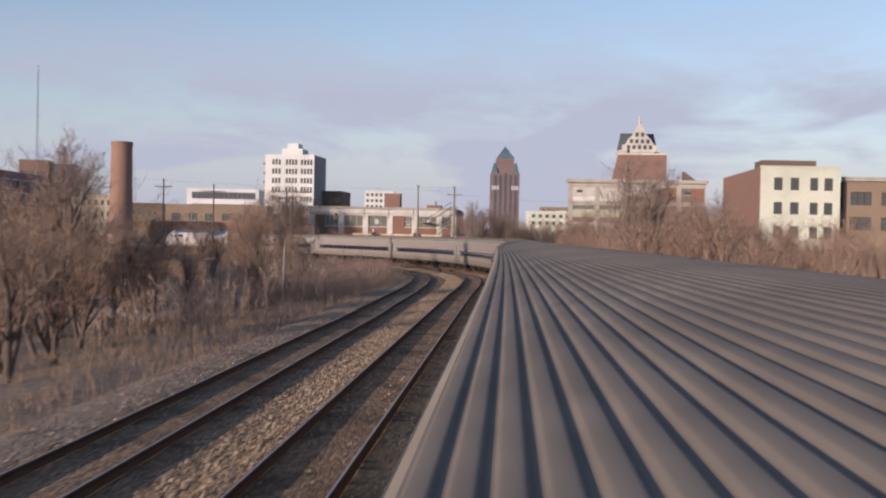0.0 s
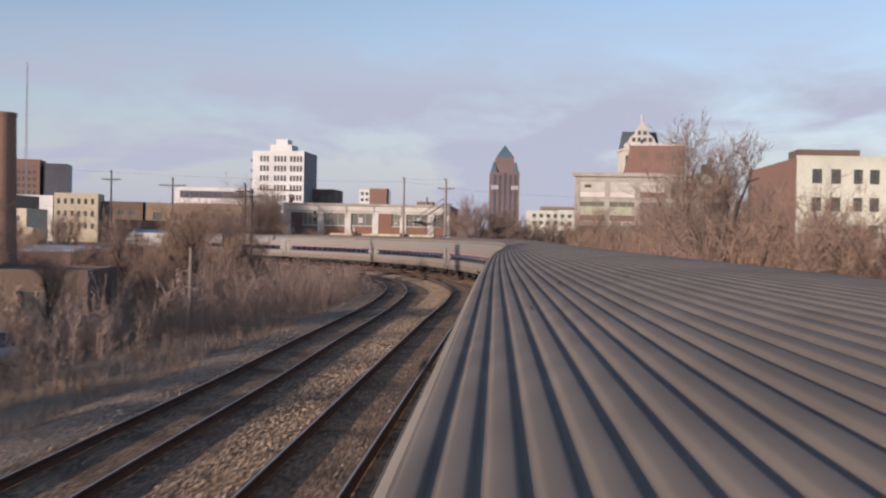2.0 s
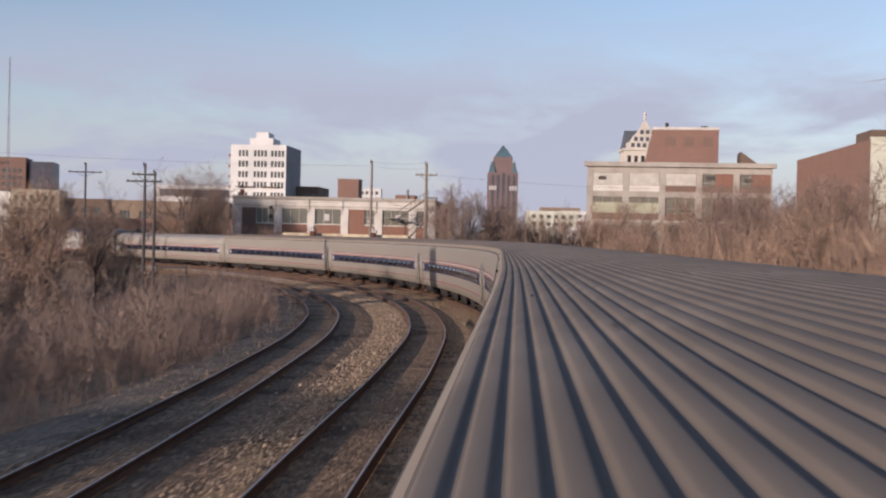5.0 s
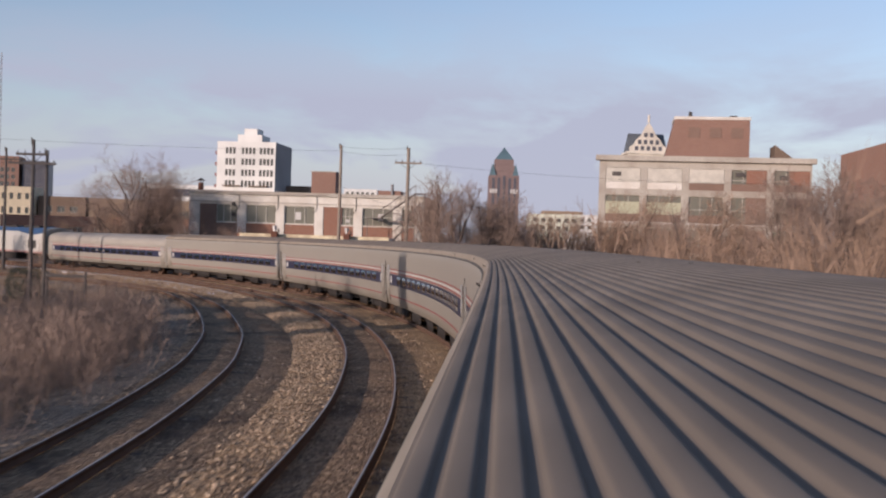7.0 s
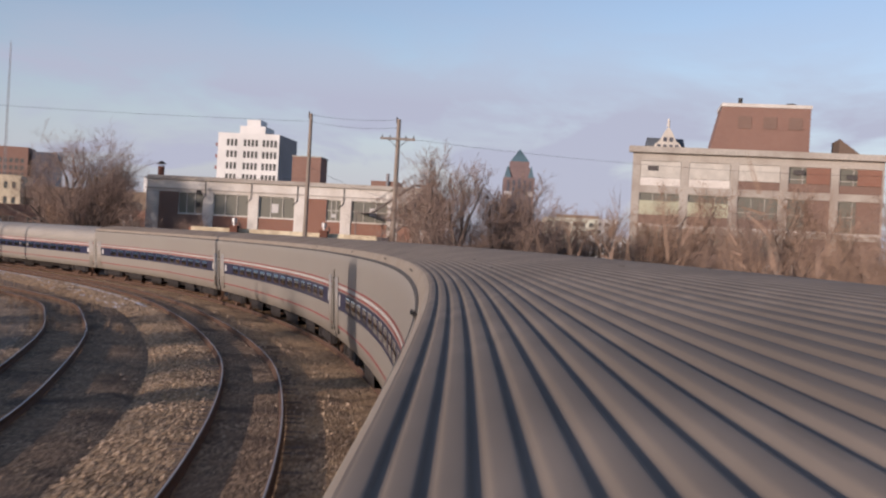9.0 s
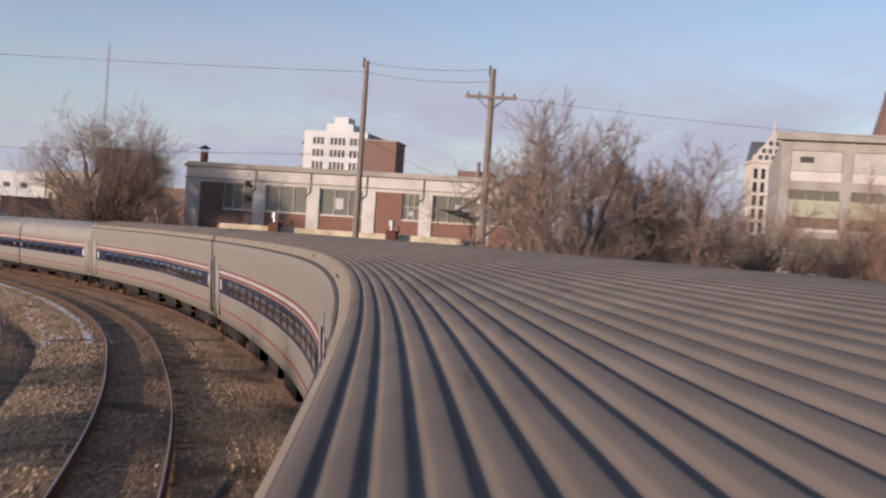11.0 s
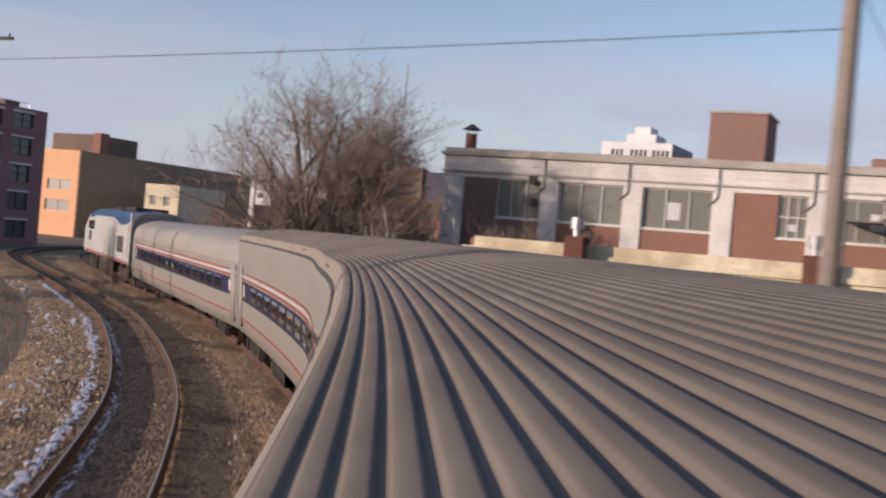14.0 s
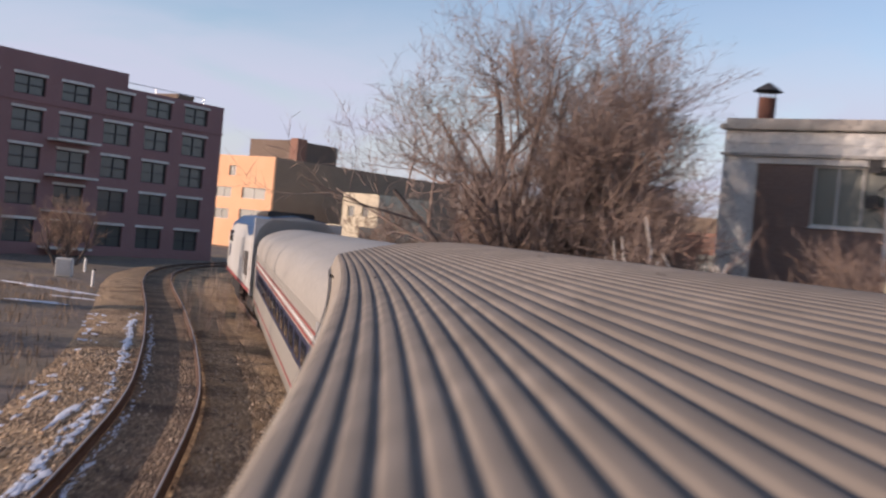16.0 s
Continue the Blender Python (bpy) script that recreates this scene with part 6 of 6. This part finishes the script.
# ------------------------------------------------------------------ old snow, and a white van
def snow_patch(cx, cy, lx, ly, turn, seed):
    r = np.random.default_rng(seed)
    bm = bmesh.new()
    n = 28
    c = bm.verts.new((0, 0, 0.02))
    ring, rim = [], []
    for i in range(n):
        a = i * 2 * math.pi / n
        k = 1 + 0.22 * math.sin(a * 3 + seed) + 0.12 * r.normal()
        ring.append(bm.verts.new((lx * 0.6 * k * math.cos(a), ly * 0.6 * k * math.sin(a), 0.014)))
        rim.append(bm.verts.new((lx * k * math.cos(a), ly * k * math.sin(a), -0.03)))
    for i in range(n):
        j = (i + 1) % n
        bm.faces.new((c, ring[i], ring[j]))
        bm.faces.new((ring[i], rim[i], rim[j], ring[j]))
    o = part("snow_patch", bm, M_snow)
    z = float(max(ground_height(np.array([cx]), np.array([cy]))[0], np.interp(bed_distance(np.array([cx]), np.array([cy]))[0], (0, 2.3, 3.2, 4.6), (-0.21, -0.215, -0.42, -0.95))))
    o.matrix_basis = pose(cx, cy, z + 0.012, 0, 0, turn)
    return tagged(o, "thin patch of old snow on the gravel", "snow", "snow patches")


def snow_crust(seed):
    """Thin broken crusts of snow left along the rails."""
    r = np.random.default_rng(seed)
    V, T = [], []
    s0, s1 = MIDDLE.near(-9, 154), MIDDLE.near(-44, 198)
    for u, wide, spread, step in ((-1.22, 0.075, 0.07, 0.10), (-0.55, 0.05, 0.05, 0.13), (-2.5, 0.10, 0.35, 0.5)):
        s = s0
        while s < s1:
            s += step * r.uniform(0.3, 1.8) * (1 + 2.5 * (math.sin(s * 0.37 + u) > 0.55))
            uu = u + r.normal(0, spread)
            k, tx, ty = MIDDLE.at(s)
            z = np.interp(abs(uu), (0, 1.3, 2.3, 3.2, 4.6), (-0.21, -0.2, -0.215, -0.42, -0.95)) + 0.006
            n, lx, ly = 9, wide * r.uniform(0.35, 1.5), wide * r.uniform(0.8, 4.0)
            o = len(V)
            V.append((k[0] + uu * ty, k[1] - uu * tx, z + 0.022))
            for i in range(n):
                a = i * 2 * math.pi / n
                q = r.uniform(0.55, 1.3)
                pu, ps = uu + lx * q * math.cos(a), ly * q * math.sin(a)
                V.append((k[0] + pu * ty + ps * tx, k[1] - pu * tx + ps * ty, z - 0.004))
            T += [(o, o + 1 + i, o + 1 + (i + 1) % n) for i in range(n)]
    return V, T


v, q = snow_crust(4)
tagged(arrays("snow_crust", v, q, M_snow), "broken crusts of old snow along the rails", "snow", kind="stuff")
for x, y, lx, ly, a in ((-56.0, 202.4, 3.4, 0.42, 0), (-58.5, 200.6, 2.2, 0.3, 8), (-52.0, 200.6, 1.6, 0.25, 20), (-49.8, 197.2, 1.2, 0.2, 30), (-29.9, 182.3, 1.9, 0.13, 127), (-31.9, 183.3, 0.8, 0.12, 127), (-28.6, 179.6, 0.7, 0.1, 120), (-33.2, 184.6, 0.5, 0.09, 130)):
    snow_patch(x, y, lx, ly, a, int(-x))


def parked_car(x, y, turn):
    v = thing("parked_car", "white hatchback parked behind bare trees", "car", (x, y, -2.0), turn)
    part("body", boxes((-0.86, 0.86, -2.1, 2.1, 0.25, 0.85), bevel=0.14), M_wall_white, v)
    bm = bmesh.new()
    lo = [bm.verts.new(p) for p in ((-0.8, -1.9, 0.8), (0.8, -1.9, 0.8), (0.8, 1.1, 0.8), (-0.8, 1.1, 0.8))]
    hi = [bm.verts.new(p) for p in ((-0.66, -1.5, 1.42), (0.66, -1.5, 1.42), (0.66, 0.3, 1.42), (-0.66, 0.3, 1.42))]
    bm.faces.new(hi)
    for i in range(4):
        j = (i + 1) % 4
        bm.faces.new((lo[i], lo[j], hi[j], hi[i]))
    bmesh.ops.recalc_face_normals(bm, faces=bm.faces)
    part("cabin", bm, M_glass_black, v, "dark glazed cabin")
    part("roof", boxes((-0.68, 0.68, -1.52, 0.32, 1.421, 1.46)), M_wall_white, v)
    for sx in (-0.78, 0.78):
        for yy in (-1.3, 1.3):
            part("wheel", tube(bmesh.new(), (sx - 0.1, yy, 0.3), (sx + 0.1, yy, 0.3), 0.3, sides=18), M_rubber, v)
    return v


parked_car(-18.8, 69.5, 65)
parked_car(-22.5, 71.0, 70)


# ------------------------------------------------------------------ small things along the line
def dense_bush(x, y, r, h, label):
    """A rounded evergreen of many small leaves on a short stem."""
    rng = np.random.default_rng(3)
    n = 5200
    d = rng.normal(0, 1, (n, 3))
    d /= np.linalg.norm(d, axis=1)[:, None]
    lump = 1 + 0.16 * np.sin(d[:, 0] * 5 + 1) * np.cos(d[:, 2] * 4) + 0.10 * np.sin(d[:, 1] * 7)
    p = d * (rng.uniform(0.55, 1.0, n) ** 0.5 * lump)[:, None] * np.array([r, r, h / 2]) + np.array([0, 0, h / 2])
    a = rng.normal(0, 1, (n, 3))
    a /= np.linalg.norm(a, axis=1)[:, None]
    b = np.cross(a, rng.normal(0, 1, (n, 3)))
    b /= np.linalg.norm(b, axis=1)[:, None]
    V = np.stack([p - a * 0.05, p + b * 0.02, p + a * 0.05, p - b * 0.02], 1).reshape(-1, 3)
    z = float(ground_height(np.array([x]), np.array([y]))[0])
    t = thing("evergreen_bush", label, "bush", (x, y, z - 0.1))
    arrays("foliage", V, np.arange(4 * n).reshape(-1, 4), M_leaf, t, "dull dark green foliage")
    part("stem", tube(bmesh.new(), (0, 0, -0.2), (0, 0, h * 0.6), 0.08, 0.03), M_bark, t)
    return t


M_leaf = surf("evergreen_leaf", (0.055, 0.06, 0.04), 0.8, 0.3, 0.8, 9.0, 0.0)
dense_bush(-23.5, 151.0, 1.35, 2.5, "dark rounded evergreen bush in the scrub")

br = thing("timber_barrier", "low weathered timber barrier between post and pole", "barrier", (-19.6, 143.6, 0))
part("rail_beam", boxes((0.1, 2.6, -0.06, 0.06, 0.95, 1.12), bevel=0.02), M_pole_dark, br)
for u in (0.15, 2.5):
    part("post", tube(bmesh.new(), (u, 0.1, -1.9), (u, 0.1, 1.3), 0.09, 0.08), M_pole_dark, br)

bx = thing("relay_box", "small pale metal relay box beside the rails", "relay box", (-63.5, 209.5, -0.55), 40)
part("cabinet", boxes((-0.45, 0.45, -0.3, 0.3, 0.15, 1.2), bevel=0.03), M_conc, bx)
part("door", boxes((-0.38, 0.38, -0.33, -0.302, 0.25, 1.1)), M_galv, bx)
part("foot", boxes((-0.35, 0.35, -0.22, 0.22, -0.2, 0.148)), M_conc2, bx)
for x, y in ((-57.0, 206.0), (-66.5, 213.5)):
    m = thing("marker_post", "short white marker post beside the rails", "post", (x, y, -0.6))
    part("shaft", boxes((-0.06, 0.06, -0.06, 0.06, -0.2, 1.1), bevel=0.01), M_white, m)
    part("cap", boxes((-0.075, 0.075, -0.075, 0.075, 1.101, 1.16)), M_iron, m)
